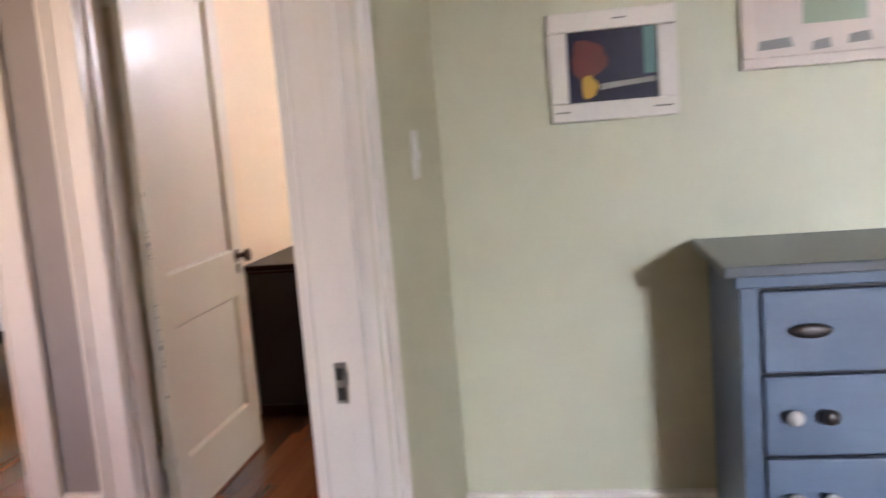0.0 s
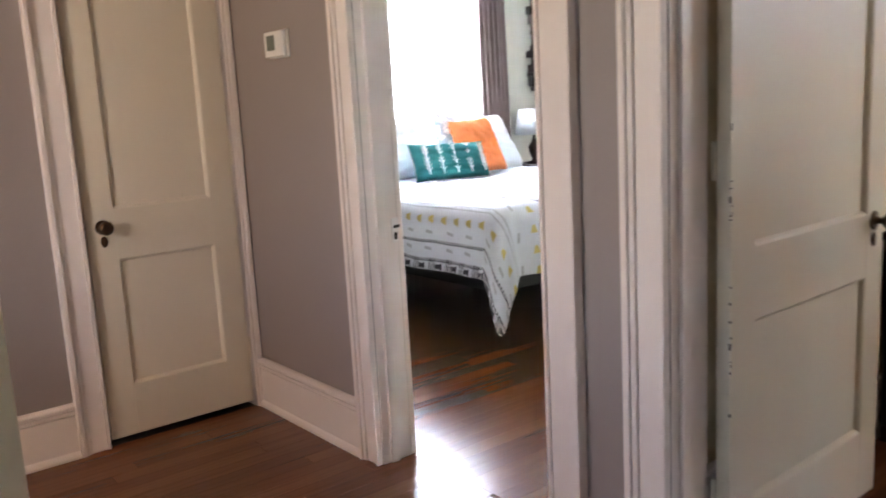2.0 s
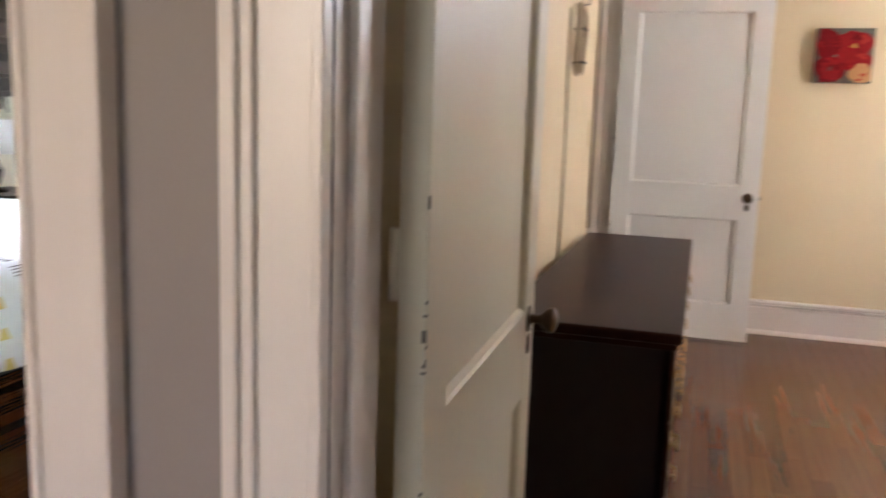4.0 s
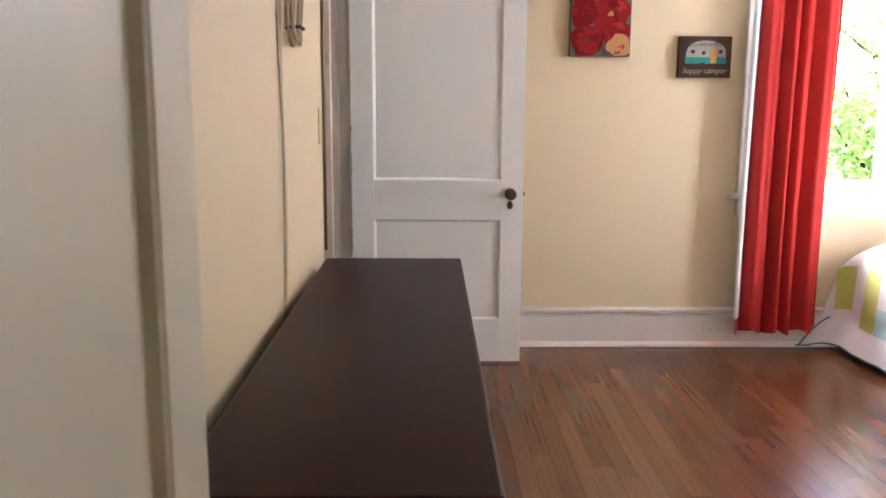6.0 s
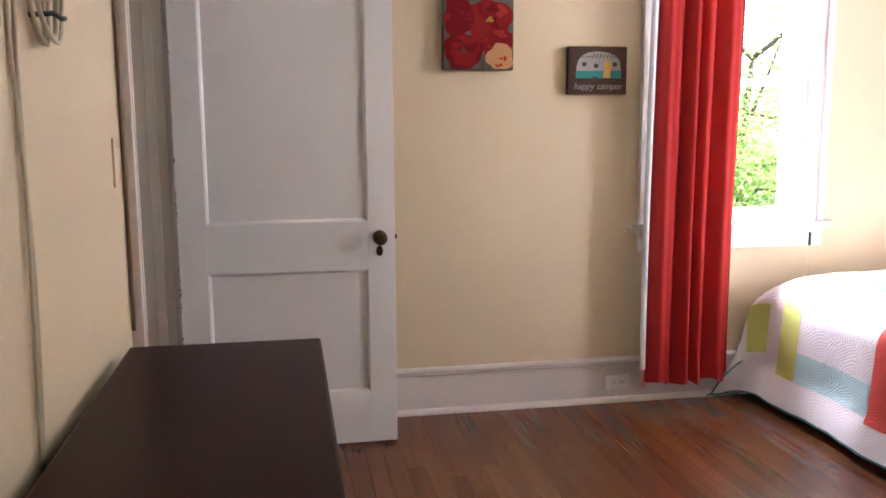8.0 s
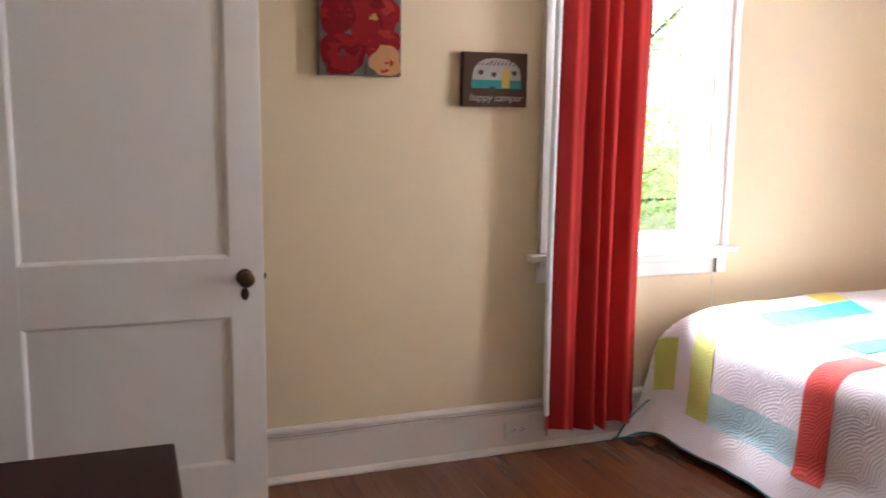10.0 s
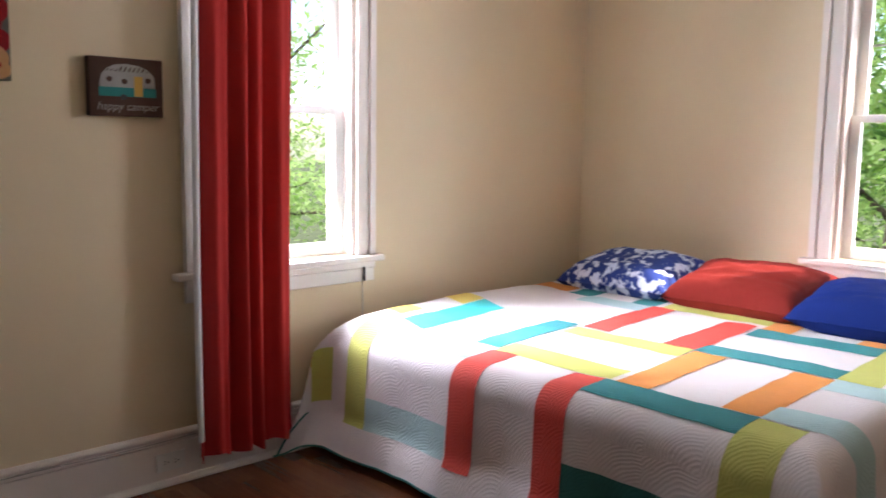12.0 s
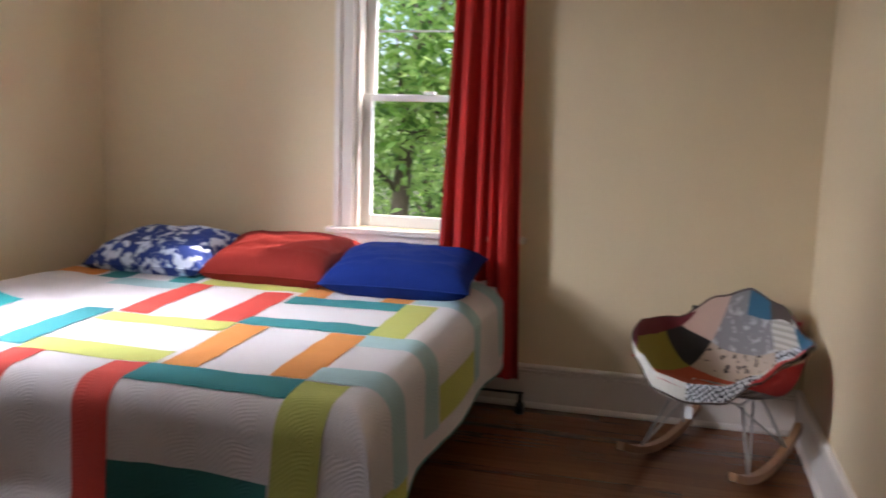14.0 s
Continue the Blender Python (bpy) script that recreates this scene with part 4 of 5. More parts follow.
part("back", boxes((DX0, DY0 + 0.02, 0.06, DX0 + 0.012, DY1 - 0.02, 0.7035)), MAHOGD, dresser)
part("carcass", boxes((DX0 + 0.013, DY0 + 0.021, 0.07, DX1 - 0.02, DY1 - 0.021, 0.703)), MAHOGD, dresser)
part("plinth", boxes((DX0, DY0 - 0.008, 0, DX1 + 0.004, DY1 + 0.008, 0.0585), r=0.004), MAHOG, dresser)
for y in (DY0, DY0 + 0.02 + 0.59, DY0 + 0.02 + 1.18, DY1 - 0.022):
    part("front_stile", boxes((DX1 - 0.02, y, 0.06, DX1, y + 0.022, 0.703), r=0.002), MAHOG, dresser)
for c in range(3):
    for z0, z1 in ((0.075, 0.285), (0.293, 0.495), (0.503, 0.695)):
        y0 = DY0 + 0.026 + c * 0.59
        dr = part("drawer", boxes((DX1 - 0.018, y0, z0, DX1 + 0.008, y0 + 0.56, z1), r=0.004), MAHOG, dresser)
        for k in (0.13, 0.43):
            bail_pull(dr, DX1 + 0.008, y0 + k, (z0 + z1) / 2 + 0.01)

# ---- cables on the west wall ----
rnd = random.Random(4)
coil = thing("cable_coil", pose(0, 0, 0), "coil of ivory cable hung on the cream wall", "cable")
for i in range(5):
    cy, cz, ry, rz = 5.60 + rnd.uniform(-0.015, 0.015), 1.60 + rnd.uniform(-0.01, 0.02), 0.055 + 0.010 * i, 0.135 + 0.012 * rnd.random()
    pts = [(XL + 0.010 + 0.006 * i + 0.004 * math.sin(3 * a), cy + ry * math.cos(a), cz + rz * math.sin(a)) for a in steps(0, 6.2832, 30)]
    part("loop", tube(bmesh.new(), pts, 0.0042, 7), CABLE, coil, smooth=True)
part("tie", tube(bmesh.new(), [(XL + 0.004, 5.545, 1.50), (XL + 0.042, 5.56, 1.505), (XL + 0.046, 5.60, 1.50), (XL + 0.042, 5.64, 1.505)], 0.005, 7), DARKP, coil, "dark cable tie", True)
part("tie", tube(bmesh.new(), [(XL + 0.004, 5.545, 1.63), (XL + 0.042, 5.56, 1.635), (XL + 0.046, 5.60, 1.63), (XL + 0.042, 5.65, 1.635)], 0.005, 7), DARKP, coil, "dark cable tie", True)
part("hook", tube(bmesh.new(), [(XL, 5.60, 1.735), (XL + 0.05, 5.60, 1.73), (XL + 0.055, 5.60, 1.755)], 0.004, 6), STEEL, coil)
for k, (dy, sw) in enumerate(((0.0, 0.02), (0.03, -0.012))):
    pts = [(XL + 0.007 + 0.004 * math.sin(f * 5), 5.42 + dy * f + sw * math.sin(f * 4.2 + k) + 0.13 * max(0, f - 0.72), 0.70 + f * 1.0) for f in steps(0, 1, 26)]
    tagged(part("hanging_cable", tube(bmesh.new(), pts, 0.0042, 7), CABLE, coil, smooth=True), "ivory cable hanging behind the dresser")
part("cable_run", tube(bmesh.new(), [(XL + 0.008, 6.325 + 0.004 * math.sin(f * 11), 0.74 + f * 1.8) for f in steps(0, 1, 24)], 0.006, 7), BROWNC, coil, "brown cable beside the door casing", True)

plate = thing("blank_wall_plate", pose(XL, 6.245, 1.21), "wall plate painted cream like the wall", "wall plate")
part("plate", boxes((0.001, -0.036, -0.064, 0.007, 0.036, 0.064), r=0.002), CREAM, plate)
for z in (-0.042, 0.042):
    part("screw", lathe(bmesh.new(), [(0.004, 0), (0.004, 0.001), (0.003, 0.0016)], 10, Matrix.Translation((0.007, 0, z)) @ Matrix.Rotation(radians(90), 4, "Y")), CREAM, plate)

# ---- pictures and fittings on the north wall ----
paint = thing("canvas_painting", pose(0, YN, 0), "canvas painting of red poppies and a peach flower", "painting")
PX0, PX1, PZ0, PZ1 = -0.140, 0.168, 1.533, 1.842
part("canvas", boxes((PX0, -0.040, PZ0, PX1, -0.001, PZ1), r=0.003), CANVAS, paint)
ROSE = (("petal", POPPY, -0.055, 1.610, 0.075, 0.070, 1), ("petal", POPPYL, 0.055, 1.735, 0.095, 0.082, 2), ("petal", POPPY, -0.075, 1.752, 0.055, 0.078, 3), ("petal", POPPYL, 0.095, 1.655, 0.062, 0.055, 4), ("petal", PEACH, 0.108, 1.588, 0.052, 0.048, 5), ("petal", POPPYL, -0.045, 1.600, 0.05, 0.045, 6))
for i, (nm, mt, cx, cz, rx, rz, sd) in enumerate(ROSE):
    out = [(min(PX1 - 0.002, max(PX0 + 0.002, u)), min(PZ1 - 0.002, max(PZ0 + 0.002, z))) for u, z in blob(cx, cz, rx * 1.16, rz * 1.16, 30, 0.09, sd)]
    part(nm, polygon(bmesh.new(), out, -0.0404 - 0.0007 * i, -0.0408 - 0.0007 * i), mt, paint)
rnd = random.Random(44)
for k in range(54):
    fx, fz, fr, tones = rnd.choice(((-0.055, 1.612, 0.062, (POPPY, POPPYL)), (0.055, 1.74, 0.078, (POPPYL, POPPY, SCARLET)), (-0.07, 1.76, 0.055, (POPPY, POPPYL)), (0.09, 1.66, 0.05, (POPPYL, SCARLET)), (0.108, 1.588, 0.035, (PEACH, SCARLET, PEACH))))
    an, rr = rnd.uniform(0, 6.28), fr * rnd.uniform(0.35, 0.95)
    cx, cz = fx + rr * math.cos(an), fz + rr * math.sin(an)
    out = [(min(PX1 - 0.002, max(PX0 + 0.002, u)), min(PZ1 - 0.002, max(PZ0 + 0.002, z))) for u, z in blob(cx, cz, fr * rnd.uniform(0.22, 0.5), fr * rnd.uniform(0.15, 0.4), 16, 0.22, 60 + k)]
    part("petal", polygon(bmesh.new(), out, -0.0448 - 0.0001 * k, -0.0449 - 0.0001 * k), rnd.choice(tones), paint)
for i, (cx, cz, rr) in enumerate(((-0.052, 1.612, 0.017), (0.062, 1.742, 0.015))):
    part("flower_heart", polygon(bmesh.new(), blob(cx, cz, rr, rr * 0.8, 18, 0.25, 9 + i), -0.0484, -0.0488), GOLDP if i else PICTR, paint)
for x in (-0.115, -0.062, -0.035, 0.03):
    part("stem", boxes((x, -0.0412, PZ0 + 0.001, x + 0.004, -0.0404, PZ0 + 0.045)), DARKP, paint)

sign = thing("wooden_sign", pose(0, YN, 0), "small dark wooden sign with a painted camper trailer", "sign")
part("board", boxes((0.418, -0.036, 1.430, 0.690, -0.001, 1.637), r=0.004), SIGN, sign)
shell = [(0.455, 1.502), (0.455, 1.545), (0.462, 1.575), (0.480, 1.597), (0.51, 1.611), (0.55, 1.616), (0.60, 1.611), (0.635, 1.598), (0.655, 1.575), (0.66, 1.545), (0.66, 1.502)]
part("camper_shell", polygon(bmesh.new(), shell, -0.0364, -0.0372), WHITEP, sign, "white striped camper body")
for i in range(11):
    x = 0.475 + i * 0.0165
    part("roof_stripe", polygon(bmesh.new(), [(x, 1.589), (x + 0.012, 1.606 if 2 < i < 9 else 1.597), (x + 0.016, 1.606 if 2 < i < 9 else 1.597), (x + 0.005, 1.587)], -0.0373, -0.0376), SIGN, sign)
part("camper_skirt", polygon(bmesh.new(), [(0.452, 1.50), (0.452, 1.532), (0.662, 1.532), (0.662, 1.50)], -0.0373, -0.0379), TEALP, sign, "teal lower half")
part("camper_door", boxes((0.580, -0.0388, 1.502, 0.612, -0.038, 1.573)), GOLDP, sign, "gold door")
for x, z in ((0.490, 1.560), (0.545, 1.553), (0.632, 1.560)):
    part("camper_window", polygon(bmesh.new(), blob(x, z, 0.011, 0.010, 12, 0.05), -0.0373, -0.0381), SIGN, sign)
part("camper_wheel", polygon(bmesh.new(), blob(0.540, 1.498, 0.013, 0.010, 14, 0.05), -0.038, -0.0388), DARKP, sign)
text = bpy.data.curves.new("lettering", "FONT")
text.body, text.size, text.extrude, text.align_x, text.shear = "happy camper", 0.040, 0.0006, "CENTER", 0.25
text.materials.append(WHITEP)
words = new("lettering", text)
words.parent = sign
words.matrix_basis = pose(0.556, -0.0368, 1.452, 90, 0, 0)

outlet = thing("outlet", pose(0, YN, 0), "white double socket set sideways in the baseboard", "outlet")
part("plate", boxes((0.630, -0.0252, 0.062, 0.748, -0.0182, 0.134), r=0.002), PLASTIC, outlet)
for x in (0.668, 0.710):
    face = part("receptacle", boxes((x - 0.016, -0.0275, 0.084, x + 0.016, -0.0255, 0.112), r=0.0008), PLASTIC, outlet)
    part("slot", boxes((x - 0.009, -0.0282, 0.103, x - 0.002, -0.0277, 0.106), (x - 0.009, -0.0282, 0.091, x - 0.002, -0.0277, 0.094), (x + 0.005, -0.0282, 0.096, x + 0.010, -0.0277, 0.101)), DARKP, face)
wirething = thing("baseboard_wire", pose(0, YN, 0), "thin grey wire clipped along the baseboard", "cable")
part("wire", tube(bmesh.new(), [(x, -0.0275, 0.186 + 0.003 * math.sin(x * 9)) for x in steps(-0.35, 0.85, 30)], 0.0013, 6), STEEL, wirething)
for x in (-0.26, 0.28, 0.70):
    part("clip", boxes((x - 0.006, -0.0305, 0.182, x + 0.006, -0.0245, 0.192), r=0.001), PLASTIC, wirething)
crank = thing("sash_cord", pose(0, YN, 0), "short dark pull and cord under the window sill", "cord")
part("pull", boxes((1.633, -0.040, 0.720, 1.643, -0.028, 0.785), r=0.003), PEWTER, crank)
part("cord", tube(bmesh.new(), [(1.638, -0.022, 0.72), (1.640, -0.02, 0.5), (1.638, -0.02, 0.28)], 0.002, 6), LINING, crank)

# ---- patchwork rocking chair ----
chair = thing("rocking_chair", pose(2.83, 4.315, 0, 0, 0, -24), "patchwork shell armchair on wire legs and beech rockers", "chair")
WALL_UP = ((0, 0.440), (28, 0.400), (58, 0.285), (90, 0.255), (118, 0.215), (138, 0.130), (158, 0.035), (180, 0.012))


def shell_at(u, v):
    """The shell: u from arm to arm, v from the seat's front lip to the top of the back."""
    p, q = u * math.sqrt(1 - v * v / 2), v * math.sqrt(1 - u * u / 2)
    s = min(1.0, math.hypot(p, q))
    c, k = (q / s, abs(p) / s) if s > 1e-6 else (1.0, 0.0)
    deg = math.degrees(math.acos(max(-1.0, min(1.0, c))))
    up = 0.0
    for (d0, h0), (d1, h1) in zip(WALL_UP, WALL_UP[1:]):
        if d0 <= deg <= d1:
            f = (deg - d0) / (d1 - d0)
            up = h0 + (h1 - h0) * f * f * (3 - 2 * f)
    along = 0.25 if c > 0 else 0.33
    reach = 1 / ((abs(c) / along) ** 2.5 + (k / 0.305) ** 2.5) ** 0.4
    lip = max(0.0, s - 0.82) / 0.18
    r = reach * math.sin(math.pi / 2 * s) ** 0.62 + 0.040 * lip * lip * k * k
    z = 0.320 + up * (1 - math.cos(math.pi / 2 * s)) ** 1.5 - 0.020 * lip * lip * k - 0.075 * lip * lip * max(0.0, -c)
    x = r * c + 0.15 * max(0.0, c) * max(0.0, z - 0.36)
    z -= 0.25 * r * c
    return Vector((x, math.copysign(r * k, p), z))


cells_u, cells_v = (-1.0, -0.85, -0.46, 0.0, 0.42, 0.85, 1.0), (-1.0, -0.80, 0.36, 0.66, 0.88, 1.0)
order = ((12, 12, 12, 3, 3, 4), (10, 0, 11, 11, 12, 4), (10, 1, 2, 2, 3, 7), (10, 9, 5, 5, 6, 7), (9, 9, 5, 7, 8, 12))
for j in range(5):
    for i in range(6):
        us, vs = steps(cells_u[i], cells_u[i + 1], 5), steps(cells_v[j], cells_v[j + 1], 5)
        part("patch", sheet(shell_at, us, vs), PATCH[order[j][5 - i]], chair, smooth=True)

        def outer(u, v):
            p = shell_at(u, v)
            n = (shell_at(u + 0.01, v) - p).cross(shell_at(u, v + 0.01) - p).normalized()
            return p + n * 0.022
        part("outer_patch", sheet(outer, us, vs), PATCH[(order[j][5 - i] + 5) % 13], chair, smooth=True)
rim = [shell_at(u, 1.0) for u in steps(-1, 1, 30)]
edge_pts = [shell_at(-1, v) for v in steps(-1, 1, 20)] + rim[1:] + [shell_at(1, v) for v in steps(1, -1, 20)][1:] + [shell_at(u, -1) for u in steps(1, -1, 20)][1:]
part("piping", tube(bmesh.new(), [p + Vector((0, 0, -0.006)) for p in edge_pts], 0.0045, 8), PATCH[8], chair, "dark piped rim", True)
for s in (1, -1):
    y = 0.225 * s
    pts = [(x, y, 0.020 + 0.20 * (x - 0.02) ** 2 / 0.35) for x in steps(-0.40, 0.40, 18)]
    bm = bmesh.new()
    rows = [[bm.verts.new((x, y + dy, z + dz)) for dy, dz in ((-0.016, -0.016), (0.016, -0.016), (0.016, 0.016), (-0.016, 0.016))] for x, _, z in pts]
    for p, q in zip(rows, rows[1:]):
        for k in range(4):
            bm.faces.new((p[k], p[(k + 1) % 4], q[(k + 1) % 4], q[k]))
    bm.faces.new(rows[0])
    bm.faces.new(rows[-1][::-1])
    part("rocker", bm, BEECH, chair, "curved beech rocker")
    for x in (-0.22, 0.22):
        part("leg_rod", tube(bmesh.new(), [(x, y, 0.055), (x * 0.45, y * 0.62, 0.300)], 0.0055, 8), WIRE, chair, smooth=True)
        part("cross_rod", tube(bmesh.new(), [(x, y, 0.06), (-x * 0.5, y * 0.5, 0.300)], 0.004, 8), WIRE, chair, smooth=True)
for x in (-0.11, 0.11):
    part("seat_rod", tube(bmesh.new(), [(x, -0.15, 0.300), (x, 0.15, 0.300)], 0.005, 8), WIRE, chair, smooth=True)
for y in (-0.14, 0.14):
    part("seat_rod", tube(bmesh.new(), [(-0.12, y, 0.303), (0.12, y, 0.303)], 0.005, 8), WIRE, chair, smooth=True)
part("care_label", boxes((-0.20, 0.02, 0.225, -0.198, 0.055, 0.275)), LINING, chair, "small white care label")

# ---- hall fittings ----
thermo = thing("thermostat", pose(-2.815, YH, 1.503), "white wall thermostat with a small grey display", "thermostat")
part("base", boxes((-0.075, -0.010, -0.050, 0.075, -0.001, 0.050), r=0.003), PLASTIC, thermo)
part("cover", boxes((-0.069, -0.030, -0.046, 0.069, -0.0105, 0.046), r=0.005), PLASTIC, thermo)
part("display", boxes((-0.046, -0.0315, -0.022, 0.012, -0.0302, 0.032)), LCD, thermo, "grey display")
for z in (-0.01, 0.012):
    part("button", boxes((0.028, -0.033, z - 0.006, 0.050, -0.0302, z + 0.006), r=0.001), PLASTIC, thermo)

switch = thing("light_switch", pose(XA, 2.44, 1.245), "white wall switch on the sage wall", "switch")
part("plate", boxes((0.001, -0.037, -0.058, 0.006, 0.037, 0.058), r=0.002), PLASTIC, switch)
part("toggle", boxes((0.0062, -0.005, -0.012, 0.016, 0.005, 0.008), r=0.002), PLASTIC, switch)

# ---- first room: blue dresser and pictures ----
bd = thing("blue_dresser", pose(0, 0, 0), "slate blue painted chest of drawers with mixed knobs", "dresser")
BX0, BX1, BY0, BY1 = 0.725, 1.68, 2.385, 2.845
part("top", boxes((BX0 - 0.04, BY0 - 0.035, 0.922, BX1 + 0.04, BY1, 0.948), r=0.005), BLUETOP, bd, "dark slate painted top")
part("cornice", boxes((BX0 - 0.015, BY0 - 0.018, 0.894, BX1 + 0.015, BY1, 0.9215), r=0.004), BLUEG, bd)
part("side_panel", boxes((BX0, BY0 + 0.02, 0.05, BX0 + 0.025, BY1, 0.8935), r=0.002), BLUEG, bd)
part("side_panel", boxes((BX1 - 0.025, BY0 + 0.02, 0.05, BX1, BY1, 0.8935), r=0.002), BLUEG, bd)
part("carcass", boxes((BX0 + 0.026, BY0 + 0.03, 0.06, BX1 - 0.026, BY1 - 0.005, 0.893)), DARKP, bd)
part("corner_post", boxes((BX0 - 0.004, BY0, 0, BX0 + 0.040, BY0 + 0.045, 0.8935), r=0.005), BLUEG, bd)
part("corner_post", boxes((BX1 - 0.040, BY0, 0, BX1 + 0.004, BY0 + 0.045, 0.8935), r=0.005), BLUEG, bd)
part("plinth", boxes((BX0 + 0.041, BY0 + 0.004, 0.0, BX1 - 0.041, BY0 + 0.03, 0.075), r=0.003), BLUEG, bd)
for k in range(4):
    z1 = 0.880 - k * 0.196
    dr = part("drawer", boxes((BX0 + 0.046, BY0 + 0.003, z1 - 0.187, BX1 - 0.046, BY0 + 0.03, z1), r=0.005), BLUEG, bd)
    zc = z1 - 0.088
    if k == 0:
        for x in (0.87, 1.53):
            bm = lathe(bmesh.new(), [(0.004, 0), (0.026, 0.004), (0.040, 0.010), (0.046, 0.013), (0.044, 0.020), (0.012, 0.022)], 18, Matrix.Translation((x, BY0 + 0.003, zc)) @ Matrix.Diagonal((1, 1, 0.36, 1)) @ Matrix.Rotation(radians(90), 4, "X"))
            part("oval_pull", bm, PEWTER, dr, "dark pewter oval pull", True)
    else:
        for x in (0.83, 0.905, 1.50, 1.575):
            glassy = k == 2 or abs(x - 0.83) < 0.01
            bm = lathe(bmesh.new(), [(0.006, 0), (0.006, 0.014), (0.016, 0.020), (0.019, 0.030), (0.014, 0.038), (0.004, 0.040)], 14, Matrix.Translation((x, BY0 + 0.003, zc)) @ Matrix.Rotation(radians(90), 4, "X"))
            part("knob", bm, GLASSK if glassy else PEWTER, dr, "pale glass knob" if glassy else "dark pewter knob", True)


def picture(name, x0, x1, z0, z1, w, mat, label):
    t = thing(name, pose(0, YA, 0), label, "picture", "framed pictures")
    for row in ((x0, z0, x1, z0 + w), (x0, z1 - w, x1, z1), (x0, z0 + w, x0 + w, z1 - w), (x1 - w, z0 + w, x1, z1 - w)):
        part("frame_rail", boxes((row[0], -0.028, row[1], row[2], -0.001, row[3]), r=0.005), mat, t)
    return t


pic = picture("framed_picture", 0.322, 0.667, 1.292, 1.588, 0.052, DISTRESS, "dark still life picture in a distressed white frame")
part("print", boxes((0.372, -0.014, 1.342, 0.617, -0.004, 1.538)), PICT, pic, "dark blue print")
part("red_shape", polygon(bmesh.new(), blob(0.430, 1.458, 0.048, 0.055, 20, 0.1, 3), -0.0145, -0.0150), PICTR, pic)
part("yellow_shape", polygon(bmesh.new(), blob(0.430, 1.385, 0.022, 0.032, 14, 0.1, 4), -0.0152, -0.0157), GOLDP, pic)
part("white_shape", polygon(bmesh.new(), [(0.46, 1.375), (0.53, 1.382), (0.612, 1.388), (0.612, 1.402), (0.52, 1.396), (0.46, 1.392)], -0.0145, -0.0150), WHITEP, pic)
part("teal_shape", boxes((0.580, -0.0143, 1.41, 0.616, -0.0141, 1.536)), PICTT, pic)
for x0, x1, z in ((0.335, 0.375, 1.318), (0.60, 0.65, 1.318), (0.50, 0.535, 1.561)):
    part("scuff", boxes((x0, -0.0286, z, x1, -0.0279, z + 0.004)), CHIP, pic)
pic2 = picture("framed_picture", 0.832, 1.52, 1.392, 1.86, 0.03, PINKB, "pale pink painted board picture with sage patch")
part("board", boxes((0.862, -0.020, 1.422, 1.49, -0.004, 1.83)), PINKB, pic2, "pale pink washed board")
part("sage_patch", boxes((0.99, -0.0222, 1.50, 1.15, -0.0204, 1.80)), SAGEB, pic2, "sage painted patch")
for x, z, w in ((0.875, 1.44, 0.09), (1.01, 1.43, 0.05), (1.10, 1.44, 0.06), (1.22, 1.43, 0.10), (1.36, 1.45, 0.08)):
    part("pale_stroke", polygon(bmesh.new(), [(x, z), (x + w, z + 0.004), (x + w * 0.9, z + 0.03), (x + 0.004, z + 0.024)], -0.0225, -0.0228), WHITEP, pic2)

# ---- second bedroom ----
bed2 = thing("bed", pose(0, 0, 0), "king bed on a dark frame with pillows at the window", "bed")
part("mattress", boxes((-4.98, 4.12, 0.42, -2.98, 5.92, 0.69), r=0.04), MATTRESS, bed2)
part("box_spring", boxes((-4.98, 4.30, 0.30, -3.20, 5.74, 0.415), r=0.02), BLACK, bed2, "black box spring")
part("frame", boxes((-5.0, 4.35, 0.22, -3.26, 5.70, 0.299), r=0.004), BLACK, bed2)
for x in (-4.9, -3.32):
    for y in (4.42, 5.62):
        part("leg", boxes((x - 0.03, y - 0.03, 0, x + 0.03, y + 0.03, 0.219), r=0.004), BLACK, bed2)

drape_b = make_drape(2.90, 4.04, 6.0, lambda x: 0.735, 0.09, 0.16, 0.014, mirror=-1, spill=0.0, cone=0.22)
comf = thing("comforter", pose(0, 0, 0), "white comforter printed with charcoal and mustard bands", "comforter")
def rounded_b(a, b):
    """The comforter's corners are sewn round."""
    da, db = 2.60 + 0.07 - a, 3.735 + 0.07 - b
    if da > 0 and db > 0:
        k = max(da, db) / math.hypot(da, db)
        a, b = 2.67 - da * k, 3.805 - db * k
    return drape_b(a, b)


part("field", sheet(rounded_b, steps(2.60, 4.95, 90), steps(3.735, 6.3, 100), uvs=True), COMF, comf, "white cotton", True)


def band(name, mat, marks, label):
    """Printed marks (a0, a1, b0, b1, slant) on the comforter, joined into one band."""
    bm = bmesh.new()
    for a0, a1, b0, b1, sl in marks:
        quad = []
        for a, b in ((a0, b0), (a1, b0 + sl), (a1, b1 + sl), (a0, b1)):
            p = rounded_b(a, b)
            n = (rounded_b(a + 0.004, b) - p).cross(rounded_b(a, b + 0.004) - p).normalized()
            n = n if n.z > -0.2 else -n
            if n.dot(Vector((0.3, -0.5, 0.6))) < 0:
                n = -n
            quad.append(bm.verts.new(p + n * 0.004))
        bm.faces.new(quad)
    tagged(part(name, bm, mat, comf, label), label, kind="stuff")


